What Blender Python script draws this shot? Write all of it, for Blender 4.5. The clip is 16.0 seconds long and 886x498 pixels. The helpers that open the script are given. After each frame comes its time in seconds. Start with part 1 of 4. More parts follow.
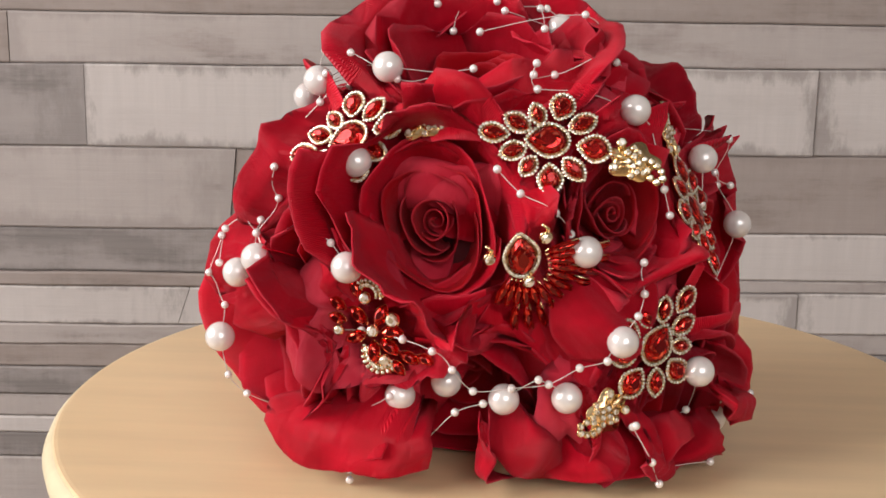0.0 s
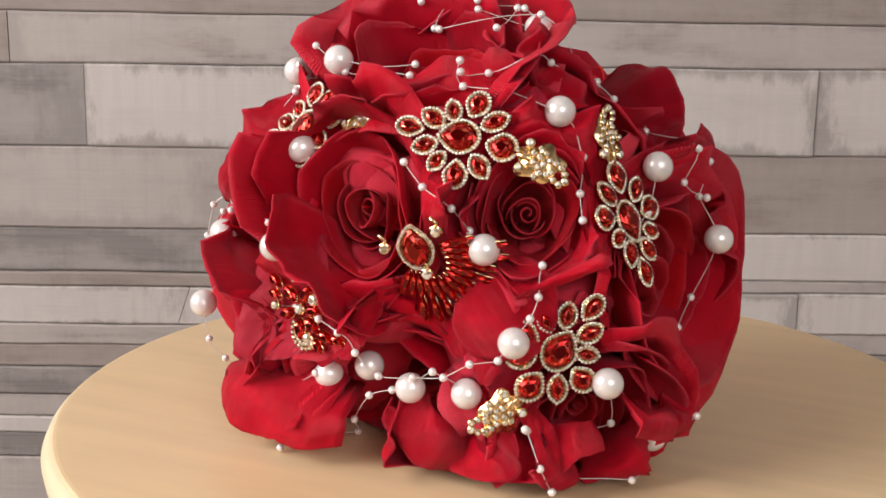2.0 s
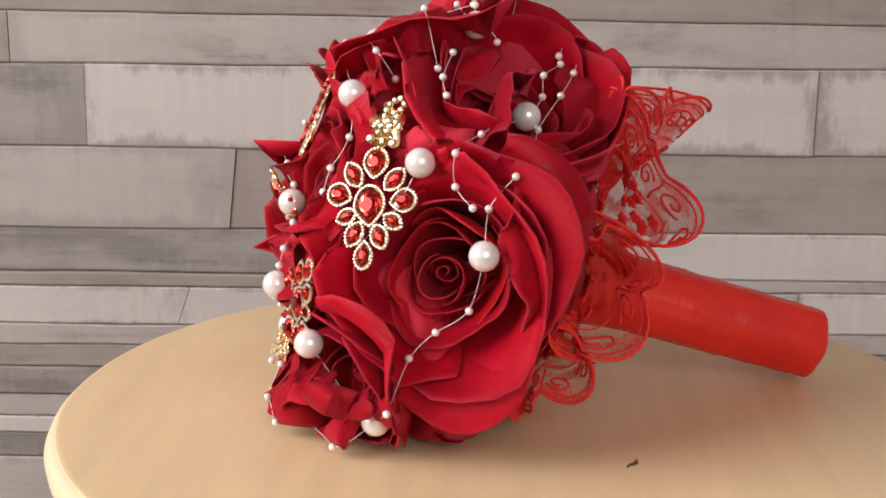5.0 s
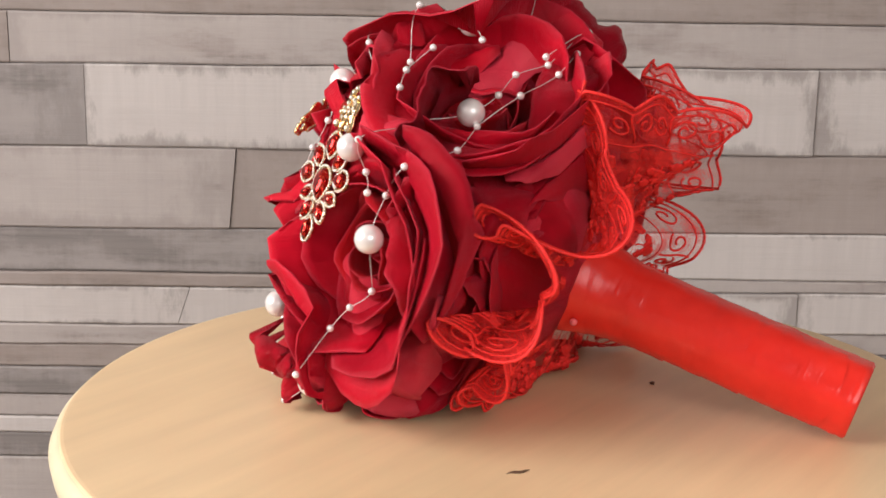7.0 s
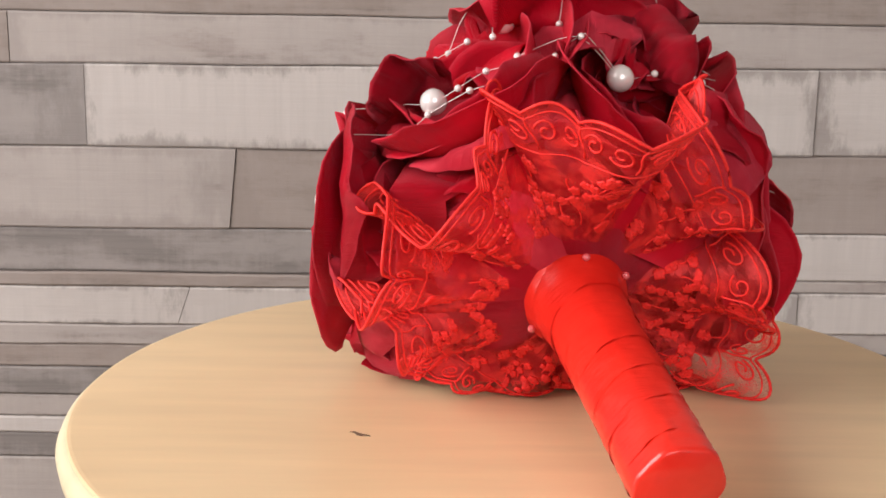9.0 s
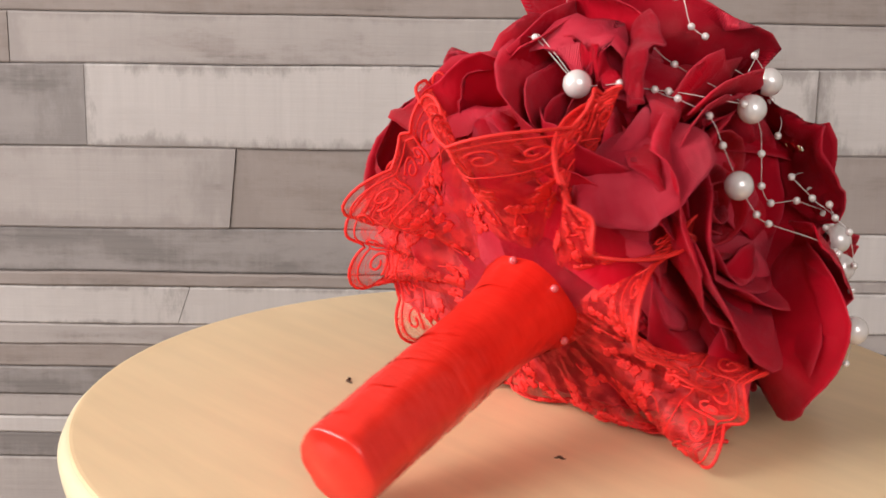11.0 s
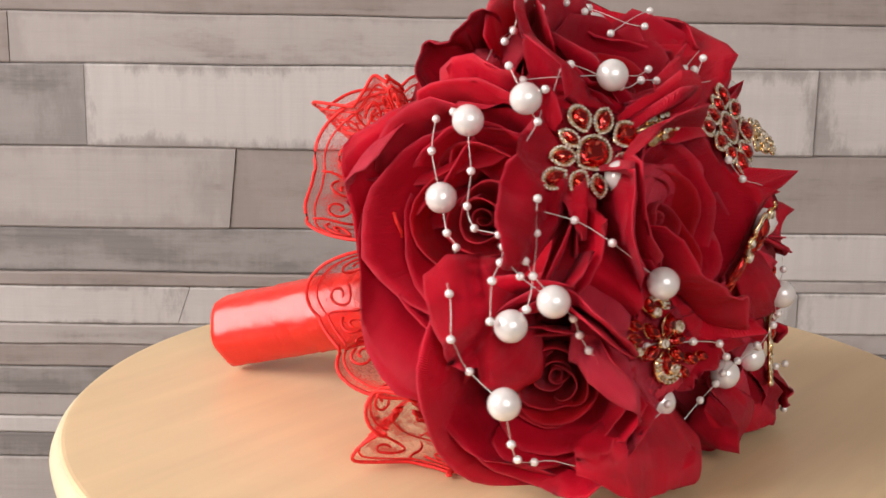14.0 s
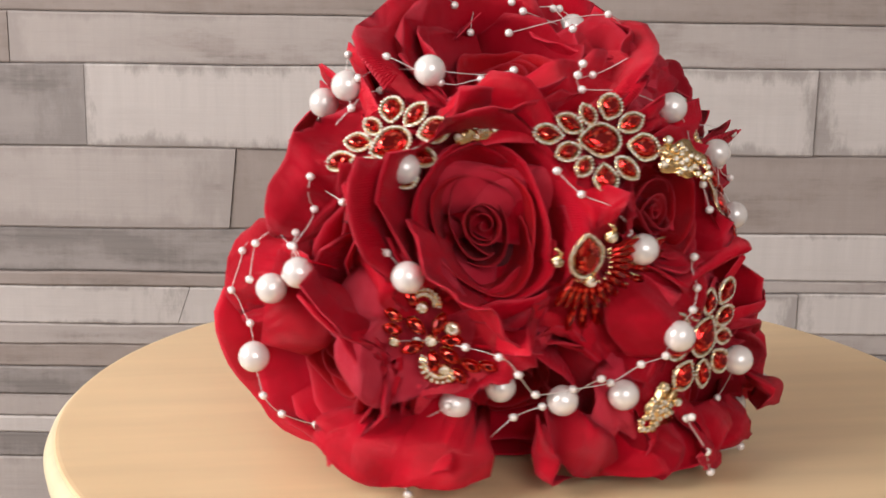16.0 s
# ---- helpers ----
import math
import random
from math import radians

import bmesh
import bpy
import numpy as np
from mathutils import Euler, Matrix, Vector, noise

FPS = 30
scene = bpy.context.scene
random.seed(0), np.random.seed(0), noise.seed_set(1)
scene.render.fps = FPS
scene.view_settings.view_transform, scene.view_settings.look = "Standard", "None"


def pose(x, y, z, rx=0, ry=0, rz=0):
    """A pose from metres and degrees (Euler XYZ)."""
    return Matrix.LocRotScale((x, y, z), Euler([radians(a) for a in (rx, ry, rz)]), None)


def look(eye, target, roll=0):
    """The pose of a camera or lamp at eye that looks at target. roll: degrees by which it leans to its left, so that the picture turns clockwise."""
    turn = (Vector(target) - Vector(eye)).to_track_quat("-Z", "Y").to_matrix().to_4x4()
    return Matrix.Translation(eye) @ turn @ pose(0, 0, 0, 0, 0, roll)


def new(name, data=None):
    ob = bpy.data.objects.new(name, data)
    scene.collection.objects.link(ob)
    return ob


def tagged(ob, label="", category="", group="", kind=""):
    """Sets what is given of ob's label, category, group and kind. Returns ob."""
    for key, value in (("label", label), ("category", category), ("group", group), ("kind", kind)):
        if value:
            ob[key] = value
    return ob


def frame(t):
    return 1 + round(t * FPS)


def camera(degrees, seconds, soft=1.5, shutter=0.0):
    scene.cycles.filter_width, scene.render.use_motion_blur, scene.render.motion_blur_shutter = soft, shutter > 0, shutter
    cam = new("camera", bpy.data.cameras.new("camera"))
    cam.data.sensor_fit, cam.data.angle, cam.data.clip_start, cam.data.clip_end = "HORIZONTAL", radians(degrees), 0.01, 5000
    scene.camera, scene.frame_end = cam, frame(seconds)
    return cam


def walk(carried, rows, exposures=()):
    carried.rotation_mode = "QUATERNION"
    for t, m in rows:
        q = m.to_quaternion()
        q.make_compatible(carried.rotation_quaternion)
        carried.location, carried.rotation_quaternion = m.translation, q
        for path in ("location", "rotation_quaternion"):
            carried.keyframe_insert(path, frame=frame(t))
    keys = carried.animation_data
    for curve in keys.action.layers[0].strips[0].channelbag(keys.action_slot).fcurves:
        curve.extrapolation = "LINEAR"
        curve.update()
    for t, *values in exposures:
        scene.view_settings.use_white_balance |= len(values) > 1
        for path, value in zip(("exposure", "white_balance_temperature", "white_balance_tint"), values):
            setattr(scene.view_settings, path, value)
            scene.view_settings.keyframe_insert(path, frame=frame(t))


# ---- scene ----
cam = camera(36.6, 16.0, soft=1.6, shutter=0.4)
EYE = pose(0, -0.62, 0.22, 90 - 13.152, 0, 3.63) @ pose(0, 0, 0, 0, 0, 0.885)
walk(cam, [(0, EYE), (16, EYE)], exposures=[(0, -0.02), (5.2, -0.02), (7.3, 0.13), (16, 0.13)])

# ---- light: one big window in the left wall, an added fill lamp behind the camera ----
world = bpy.data.worlds.new("sky")
scene.world = world
world.use_nodes = True
wt = world.node_tree
sky = wt.nodes.new("ShaderNodeTexSky")
sky.sky_type, sky.sun_disc, sky.sun_elevation, sky.sun_rotation = "NISHITA", False, radians(38), radians(-110)
wt.nodes["Background"].inputs["Strength"].default_value = 0.1
wt.links.new(sky.outputs[0], wt.nodes["Background"].inputs[0])


def area_lamp(name, eye, target, sx, sy, watts, color):
    la = bpy.data.lights.new(name, "AREA")
    la.shape, la.size, la.size_y, la.energy, la.color = "RECTANGLE", sx, sy, watts, color
    ob = new(name, la)
    ob.matrix_world = look(eye, target)
    return ob


area_lamp("window_light", (-2.30, -0.95, 1.15), (0.0, -0.4, 0.15), 2.0, 1.7, 102.0, (1.0, 0.962, 0.945))
# unseen fill, added to brighten the table's right and the front
area_lamp("window_light", (0.85, -2.36, 1.15), (0.4, 0, 0.10), 1.5, 1.4, 28.0, (1.0, 0.962, 0.945))

# ---- materials ----


def mat(name):
    m = bpy.data.materials.new(name)
    m.use_nodes = True
    nt = m.node_tree
    return m, nt, nt.nodes["Principled BSDF"]


def nd(nt, kind, **values):
    n = nt.nodes.new("ShaderNode" + kind)
    for k, v in values.items():
        if k in n.inputs:
            n.inputs[k].default_value = v
    return n


def ramp(nt, source, stops):
    r = nt.nodes.new("ShaderNodeValToRGB")
    e = r.color_ramp.elements
    while len(e) < len(stops):
        e.new(0.5)
    for el, (pos, colr) in zip(e, stops):
        el.position, el.color = pos, (*colr, 1)
    nt.links.new(source, r.inputs[0])
    return r.outputs[0]


def mixc(nt, fac, a, b, mode="MIX"):
    m = nt.nodes.new("ShaderNodeMix")
    m.data_type, m.blend_type = "RGBA", mode
    for sock, v in ((m.inputs[0], fac), (m.inputs[6], a), (m.inputs[7], b)):
        if hasattr(v, "is_linked"):
            nt.links.new(v, sock)
        elif isinstance(v, tuple):
            sock.default_value = (*v, 1)
        else:
            sock.default_value = v
    return m.outputs[2]


def bump(nt, height, bsdf, strength, distance):
    b = nd(nt, "Bump", Strength=strength, Distance=distance)
    nt.links.new(height, b.inputs["Height"])
    nt.links.new(b.outputs[0], bsdf.inputs["Normal"])


def coords(nt, scale, which="Object"):
    tc = nt.nodes.new("ShaderNodeTexCoord")
    mp = nt.nodes.new("ShaderNodeMapping")
    mp.inputs["Scale"].default_value = scale
    nt.links.new(tc.outputs[which], mp.inputs[0])
    return mp.outputs[0]


def noise_of(nt, vec, scale, detail=4.0, rough=0.55):
    n = nd(nt, "TexNoise", Scale=scale, Detail=detail, Roughness=rough)
    nt.links.new(vec, n.inputs["Vector"])
    return n.outputs["Fac"]


def petal_material(name, deep, bright, edge=None):
    """Satin-woven petal cloth; a dyed edge where the cut petal was left pale."""
    m, nt, b = mat(name)
    info = nt.nodes.new("ShaderNodeObjectInfo")
    v = coords(nt, (1, 1, 1), "UV")
    big = noise_of(nt, v, 3.0, 3.0)
    base = ramp(nt, big, [(0.3, deep), (0.72, bright)])
    tone = ramp(nt, info.outputs["Random"], [(0.0, (0.72, 0.72, 0.76)), (1.0, (1.15, 1.05, 1.05))])
    base = mixc(nt, 1.0, base, tone, "MULTIPLY")
    if edge:
        sep = nt.nodes.new("ShaderNodeSeparateXYZ")
        nt.links.new(v, sep.inputs[0])
        wob = nt.nodes.new("ShaderNodeMath")
        wob.operation = "MULTIPLY_ADD"
        wob.inputs[1].default_value = 0.22
        nt.links.new(noise_of(nt, v, 5.0, 2.0), wob.inputs[0])
        nt.links.new(sep.outputs[1], wob.inputs[2])
        fac = ramp(nt, wob.outputs[0], [(1.01, (0, 0, 0)), (1.11, (0.72, 0.72, 0.72))])
        base = mixc(nt, fac, base, edge)
    rimsep = nt.nodes.new("ShaderNodeSeparateXYZ")
    nt.links.new(v, rimsep.inputs[0])
    base = mixc(nt, ramp(nt, rimsep.outputs[1], [(0.965, (0, 0, 0)), (1.0, (0.30, 0.30, 0.30))]), base, (0.74, 0.06, 0.10))
    nt.links.new(base, b.inputs["Base Color"])
    b.inputs["Roughness"].default_value = 0.48
    b.inputs["Specular IOR Level"].default_value = 0.18
    b.inputs["Sheen Weight"].default_value = 0.13
    b.inputs["Sheen Roughness"].default_value = 0.38
    b.inputs["Sheen Tint"].default_value = (1.0, 0.30, 0.38, 1)
    b.inputs["Subsurface Weight"].default_value = 0.0
    wv = nd(nt, "TexWave", Scale=70.0, Distortion=1.2, Detail=1.0)
    nt.links.new(v, wv.inputs["Vector"])
    veins = noise_of(nt, coords(nt, (26, 2.2, 1), "UV"), 1.0, 3.0)
    add = nt.nodes.new("ShaderNodeMath")
    add.operation = "MULTIPLY_ADD"
    add.inputs[1].default_value = 0.12
    nt.links.new(wv.outputs["Fac"], add.inputs[0])
    nt.links.new(veins, add.inputs[2])
    bump(nt, add.outputs[0], b, 0.75, 0.0030)
    # thin cloth lets some light through
    thin = nt.nodes.new("ShaderNodeBsdfTranslucent")
    nt.links.new(base, thin.inputs["Color"])
    both = nt.nodes.new("ShaderNodeMixShader")
    both.inputs[0].default_value = 0.05
    nt.links.new(b.outputs[0], both.inputs[1])
    nt.links.new(thin.outputs[0], both.inputs[2])
    nt.links.new(both.outputs[0], nt.nodes["Material Output"].inputs["Surface"])
    return m


PETAL = petal_material("crimson_petal_cloth", (0.42, 0.0010, 0.011), (0.66, 0.0035, 0.025))
PETAL_EDGE = petal_material("crimson_petal_cloth_pale_edge", (0.66, 0.016, 0.044), (0.86, 0.060, 0.095), (0.52, 0.38, 0.17))
PETAL_HEART = petal_material("scarlet_petal_cloth", (0.44, 0.0012, 0.006), (0.62, 0.003, 0.012))


def satin_material():
    m, nt, b = mat("red_satin_ribbon")
    v = coords(nt, (1, 1, 1))
    n1 = noise_of(nt, v, 35.0, 3.0)
    nt.links.new(ramp(nt, n1, [(0.3, (0.68, 0.014, 0.008)), (0.7, (0.84, 0.028, 0.015))]), b.inputs["Base Color"])
    b.inputs["Roughness"].default_value = 0.26
    b.inputs["Specular IOR Level"].default_value = 0.5
    b.inputs["Anisotropic"].default_value = 0.5
    b.inputs["Sheen Weight"].default_value = 0.05
    b.inputs["Sheen Tint"].default_value = (1, 0.4, 0.3, 1)
    wv = noise_of(nt, coords(nt, (1, 1, 5)), 28.0, 4.0)
    bump(nt, wv, b, 0.33, 0.002)
    return m


SATIN = satin_material()


def simple(name, colr, rough, metal=0.0, spec=0.5, coat=0.0, vary=0.12, scale=60.0):
    m, nt, b = mat(name)
    n1 = noise_of(nt, coords(nt, (1, 1, 1)), scale, 3.0)
    lo = tuple(c * (1 - vary) for c in colr)
    hi = tuple(min(1, c * (1 + vary)) for c in colr)
    nt.links.new(ramp(nt, n1, [(0.3, lo), (0.7, hi)]), b.inputs["Base Color"])
    b.inputs["Roughness"].default_value = rough
    b.inputs["Metallic"].default_value = metal
    b.inputs["Specular IOR Level"].default_value = spec
    b.inputs["Coat Weight"].default_value = coat
    b.inputs["Coat Roughness"].default_value = 0.06
    return m


PEARL = simple("ivory_pearl_lacquer", (0.86, 0.80, 0.765), 0.24, 0.22, 0.6, 0.9, 0.06, 160.0)
PEARL.node_tree.nodes["Principled BSDF"].inputs["Sheen Weight"].default_value = 0.1
THREAD = simple("silver_thread", (0.72, 0.66, 0.62), 0.4, 0.3)
GOLD = simple("pale_gold_metal", (0.90, 0.66, 0.36), 0.22, 1.0)
PINK = simple("pink_pin_head", (0.75, 0.12, 0.13), 0.25, 0.0, 0.6, 0.6)
FILLER = simple("dark_red_core", (0.10, 0.004, 0.008), 0.9)
LEAF = simple("green_sepal_cloth", (0.16, 0.19, 0.04), 0.7)
CORD = simple("red_embroidery_cord", (0.80, 0.026, 0.022), 0.55, 0.0, 0.3, 0.0, 0.2, 900.0)


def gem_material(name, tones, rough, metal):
    """Cut glass with its sparkle painted in: every facet gets a random tone as base colour."""
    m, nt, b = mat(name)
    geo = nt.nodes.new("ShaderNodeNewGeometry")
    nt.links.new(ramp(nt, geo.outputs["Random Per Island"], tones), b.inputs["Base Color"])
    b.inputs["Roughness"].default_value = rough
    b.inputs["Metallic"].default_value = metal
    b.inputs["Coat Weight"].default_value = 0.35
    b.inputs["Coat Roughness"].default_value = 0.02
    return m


# the dark to near-white tones stand in for reflections in the facets
RUBY = gem_material("painted_sparkle_ruby_glass", [(0.0, (0.09, 0.001, 0.001)), (0.45, (0.48, 0.005, 0.004)), (0.80, (0.80, 0.020, 0.010)), (0.93, (1.0, 0.12, 0.06)), (1.0, (1.0, 0.30, 0.22))], 0.10, 0.85)
CRYSTAL = gem_material("painted_sparkle_crystal_glass", [(0.0, (0.26, 0.18, 0.09)), (0.35, (0.66, 0.53, 0.34)), (0.65, (0.94, 0.87, 0.73)), (1.0, (1.0, 1.0, 0.97))], 0.13, 0.5)


def lace_material():
    m, nt, b = mat("red_tulle_net")
    v = coords(nt, (1, 1, 1), "UV")
    vor = nt.nodes.new("ShaderNodeTexVoronoi")
    vor.feature = "DISTANCE_TO_EDGE"
    vor.inputs["Scale"].default_value = 2000.0
    nt.links.new(v, vor.inputs["Vector"])
    thin = ramp(nt, vor.outputs["Distance"], [(0.03, (0.48, 0.48, 0.48)), (0.14, (0.05, 0.05, 0.05))])
    cloud = ramp(nt, noise_of(nt, v, 90.0, 4.0), [(0.46, (0.03, 0.03, 0.03)), (0.60, (0.50, 0.50, 0.50))])
    nt.links.new(mixc(nt, 1.0, thin, cloud, "ADD"), b.inputs["Alpha"])
    b.inputs["Base Color"].default_value = (0.78, 0.022, 0.02, 1)
    b.inputs["Roughness"].default_value = 0.6
    return m


TULLE = lace_material()


def plank_material(name, wood, wash, cover, rub):
    """Whitewashed board: long grain, worn wash, knots."""
    m, nt, b = mat(name)
    info = nt.nodes.new("ShaderNodeObjectInfo")
    tc = nt.nodes.new("ShaderNodeTexCoord")
    off = nt.nodes.new("ShaderNodeVectorMath")
    off.operation = "MULTIPLY_ADD"
    cmb = nt.nodes.new("ShaderNodeCombineXYZ")
    nt.links.new(info.outputs["Random"], cmb.inputs[0])
    nt.links.new(info.outputs["Random"], cmb.inputs[2])
    off.inputs[1].default_value = (37.0, 1.0, 91.0)
    nt.links.new(cmb.outputs[0], off.inputs[0])
    nt.links.new(tc.outputs["Object"], off.inputs[2])

    def mapped(scale):
        mp = nt.nodes.new("ShaderNodeMapping")
        mp.inputs["Scale"].default_value = scale
        nt.links.new(off.outputs[0], mp.inputs[0])
        return mp.outputs[0]

    def math2(op, p, q):
        n = nt.nodes.new("ShaderNodeMath")
        n.operation = op
        for k, v in enumerate((p, q)):
            if isinstance(v, (int, float)):
                n.inputs[k].default_value = v
            else:
                nt.links.new(v, n.inputs[k])
        return n.outputs[0]

    grain = noise_of(nt, mapped((2.2, 1, 70)), 1.6, 7.0, 0.66)
    cloud = noise_of(nt, mapped((5.0, 1, 16)), 1.5, 6.0, 0.62)
    streak = noise_of(nt, mapped((95, 1, 5)), 1.0, 5.0, 0.65)
    patch = noise_of(nt, mapped((2.6, 1, 5)), 1.2, 3.0, 0.5)
    dark = tuple(c * 0.66 for c in wood)
    raw = ramp(nt, grain, [(0.32, dark), (0.50, wood), (0.72, tuple(min(1, c * 1.14) for c in wood))])
    # the wash: thick in places, dragged thin across the grain in others
    thick = math2("ADD", cloud, math2("MULTIPLY", math2("SUBTRACT", patch, 0.5), 0.5))
    thick = math2("ADD", thick, math2("MULTIPLY", math2("SUBTRACT", streak, 0.5), 0.28))
    fac = ramp(nt, thick, [(cover - 0.16, (1, 1, 1)), (cover + 0.02, (0.82, 0.82, 0.82)), (cover + 0.16, (0.15, 0.15, 0.15))])
    painted = mixc(nt, 0.5, wash, ramp(nt, streak, [(0.3, tuple(c * 0.84 for c in wash)), (0.66, tuple(min(1, c * 1.05) for c in wash))]))
    col2 = mixc(nt, fac, raw, painted)
    # rubbed off along the long edges, in short drags across the board
    uvn = nt.nodes.new("ShaderNodeUVMap")
    sp = nt.nodes.new("ShaderNodeSeparateXYZ")
    nt.links.new(uvn.outputs[0], sp.inputs[0])
    edge = math2("PINGPONG", sp.outputs[1], 0.5)
    ends = math2("MULTIPLY", math2("PINGPONG", sp.outputs[0], 0.5), 7.0)
    wear = noise_of(nt, mapped((42, 1, 16)), 1.0, 5.0, 0.7)
    wide = noise_of(nt, mapped((4.5, 1, 3)), 1.0, 2.0, 0.5)
    limit = math2("MULTIPLY", math2("SUBTRACT", math2("ADD", wear, wide), 1.02), 0.62)
    worn = ramp(nt, math2("SUBTRACT", math2("MINIMUM", edge, ends), limit), [(-0.09, (rub, rub, rub)), (0.12, (0.0, 0.0, 0.0))])
    col3 = mixc(nt, worn, col2, tuple(c * 0.78 for c in wood))
    nt.links.new(col3, b.inputs["Base Color"])
    b.inputs["Roughness"].default_value = 0.75
    b.inputs["Specular IOR Level"].default_value = 0.25
    bump(nt, math2("ADD", grain, math2("MULTIPLY", fac, 0.5)), b, 0.3, 0.002)
    return m


PLANKS = {
    "white": plank_material("whitewashed_board", (0.313, 0.270, 0.251), (0.538, 0.487, 0.461), 0.68, 0.62),
    "light": plank_material("pale_grey_board", (0.293, 0.245, 0.225), (0.434, 0.383, 0.359), 0.56, 0.30),
    "brown": plank_material("taupe_board", (0.261, 0.212, 0.187), (0.345, 0.290, 0.264), 0.50, 0.20),
    "dark": plank_material("weathered_grey_board", (0.204, 0.180, 0.169), (0.345, 0.305, 0.289), 0.44, 0.35),
}
GAP = simple("shadow_gap_backing", (0.17, 0.145, 0.13), 0.9)
PLASTER = simple("warm_white_plaster", (0.31, 0.29, 0.27), 0.9, vary=0.04, scale=4.0)
FLOORWOOD = simple("oak_floor", (0.20, 0.135, 0.08), 0.6, vary=0.2, scale=6.0)


def table_material(name, colr, rough):
    m, nt, b = mat(name)
    g = noise_of(nt, coords(nt, (3, 30, 3)), 2.2, 5.0)
    s = noise_of(nt, coords(nt, (1, 1, 1)), 7.0, 3.0)
    c1 = ramp(nt, g, [(0.3, tuple(c * 0.93 for c in colr)), (0.7, tuple(min(1, c * 1.05) for c in colr))])
    c2 = mixc(nt, 1.0, c1, ramp(nt, s, [(0.3, (0.93, 0.91, 0.88)), (0.7, (1.0, 1.0, 1.0))]), "MULTIPLY")
    nt.links.new(c2, b.inputs["Base Color"])
    b.inputs["Roughness"].default_value = rough
    b.inputs["Specular IOR Level"].default_value = 0.45
    bump(nt, g, b, 0.05, 0.0005)
    return m


BEECH = table_material("pale_varnished_beech", (0.79, 0.58, 0.342), 0.35)
RIM = table_material("cream_rim", (0.76, 0.655, 0.44), 0.4)
SPLINTER = simple("dark_scratch", (0.10, 0.05, 0.025), 0.8)

# ---- building helpers ----


def mesh_of(name, bm, material, smooth=True):
    me = bpy.data.meshes.new(name)
    bm.to_mesh(me)
    bm.free()
    if smooth:
        for p in me.polygons:
            p.use_smooth = True
    me.materials.append(material)
    return me


def part(name, bm, material, parent, label="", smooth=True):
    ob = new(name, mesh_of(name, bm, material, smooth))
    ob.parent = parent
    if label:
        ob["label"] = label
    return ob


def piece(name, mesh, parent, m, label=""):
    """An object on a shared mesh, as a part."""
    ob = new(name, mesh)
    ob.parent = parent
    ob.matrix_basis = m
    if label:
        ob["label"] = label
    return ob


def box(bm, x0, x1, y0, y1, z0, z1, bevel=0.0):
    vs = [bm.verts.new((x, y, z)) for x in (x0, x1) for y in (y0, y1) for z in (z0, z1)]
    fs = [(0, 1, 3, 2), (4, 6, 7, 5), (0, 4, 5, 1), (2, 3, 7, 6), (0, 2, 6, 4), (1, 5, 7, 3)]
    for f in fs:
        bm.faces.new([vs[i] for i in f])
    if bevel:
        bmesh.ops.bevel(bm, geom=bm.edges[:], offset=bevel, segments=2, profile=0.5, affect="EDGES")
    return bm


def revolve(bm, rings, n, close=True):
    """rings: (radius, z)."""
    rows = [[bm.verts.new((r * math.cos(2 * math.pi * k / n), r * math.sin(2 * math.pi * k / n), z)) for k in range(n)] for r, z in rings]
    for a, b in zip(rows, rows[1:]):
        for k in range(n):
            bm.faces.new((a[k], a[(k + 1) % n], b[(k + 1) % n], b[k]))
    if close:
        bm.faces.new(rows[0][::-1])
        bm.faces.new(rows[-1])
    return bm


def tube(bm, pts, radius, n=6, closed=False):
    pts = [Vector(p) for p in pts]
    rings = []
    up = Vector((0.31, 0.2, 0.93))
    count = len(pts)
    for i, p in enumerate(pts):
        d = (pts[(i + 1) % count] - pts[i - 1]) if closed else (pts[min(i + 1, count - 1)] - pts[max(i - 1, 0)])
        if d.length < 1e-9:
            d = Vector((1, 0, 0))
        d.normalize()
        s = d.cross(up)
        if s.length < 1e-3:
            s = d.cross(Vector((1, 0, 0)))
        s.normalize()
        w = s.cross(d)
        r = radius(i / max(1, count - 1)) if callable(radius) else radius
        rings.append([bm.verts.new(p + (s * math.cos(2 * math.pi * k / n) + w * math.sin(2 * math.pi * k / n)) * r) for k in range(n)])
    pairs = list(zip(rings, rings[1:])) + ([(rings[-1], rings[0])] if closed else [])
    for a, b in pairs:
        for k in range(n):
            bm.faces.new((a[k], a[(k + 1) % n], b[(k + 1) % n], b[k]))
    if not closed:
        bm.faces.new(rings[0][::-1])
        bm.faces.new(rings[-1])
    return bm


def frame_of(origin, xdir, outward):
    """A pose at origin: its z along outward (made square to xdir), its x along xdir."""
    x = Vector(xdir).normalized()
    z = Vector(outward)
    z = (z - x * z.dot(x)).normalized()
    y = z.cross(x)
    m = Matrix((x, y, z)).transposed().to_4x4()
    m.translation = origin
    return m

# ---- the setting: a small room closed round the table ----
FLOOR_Z = -0.75
room = {"x0": -2.40, "x1": 1.6, "y0": -2.45, "y1": 1.05, "z1": 2.30}
A = radians(3.63)  # the board wall stands square to the camera's heading
WALL = Matrix.Translation((-1.35 * math.sin(A), -0.62 + 1.35 * math.cos(A), 0)) @ pose(0, 0, 0, 0, 0, 3.63)


def slab(name, x0, x1, y0, y1, z0, z1, material, label, category, m=Matrix()):
    ob = new(name, mesh_of(name, box(bmesh.new(), x0, x1, y0, y1, z0, z1), material, False))
    ob.matrix_world = m
    return tagged(ob, label, category, kind="structure")


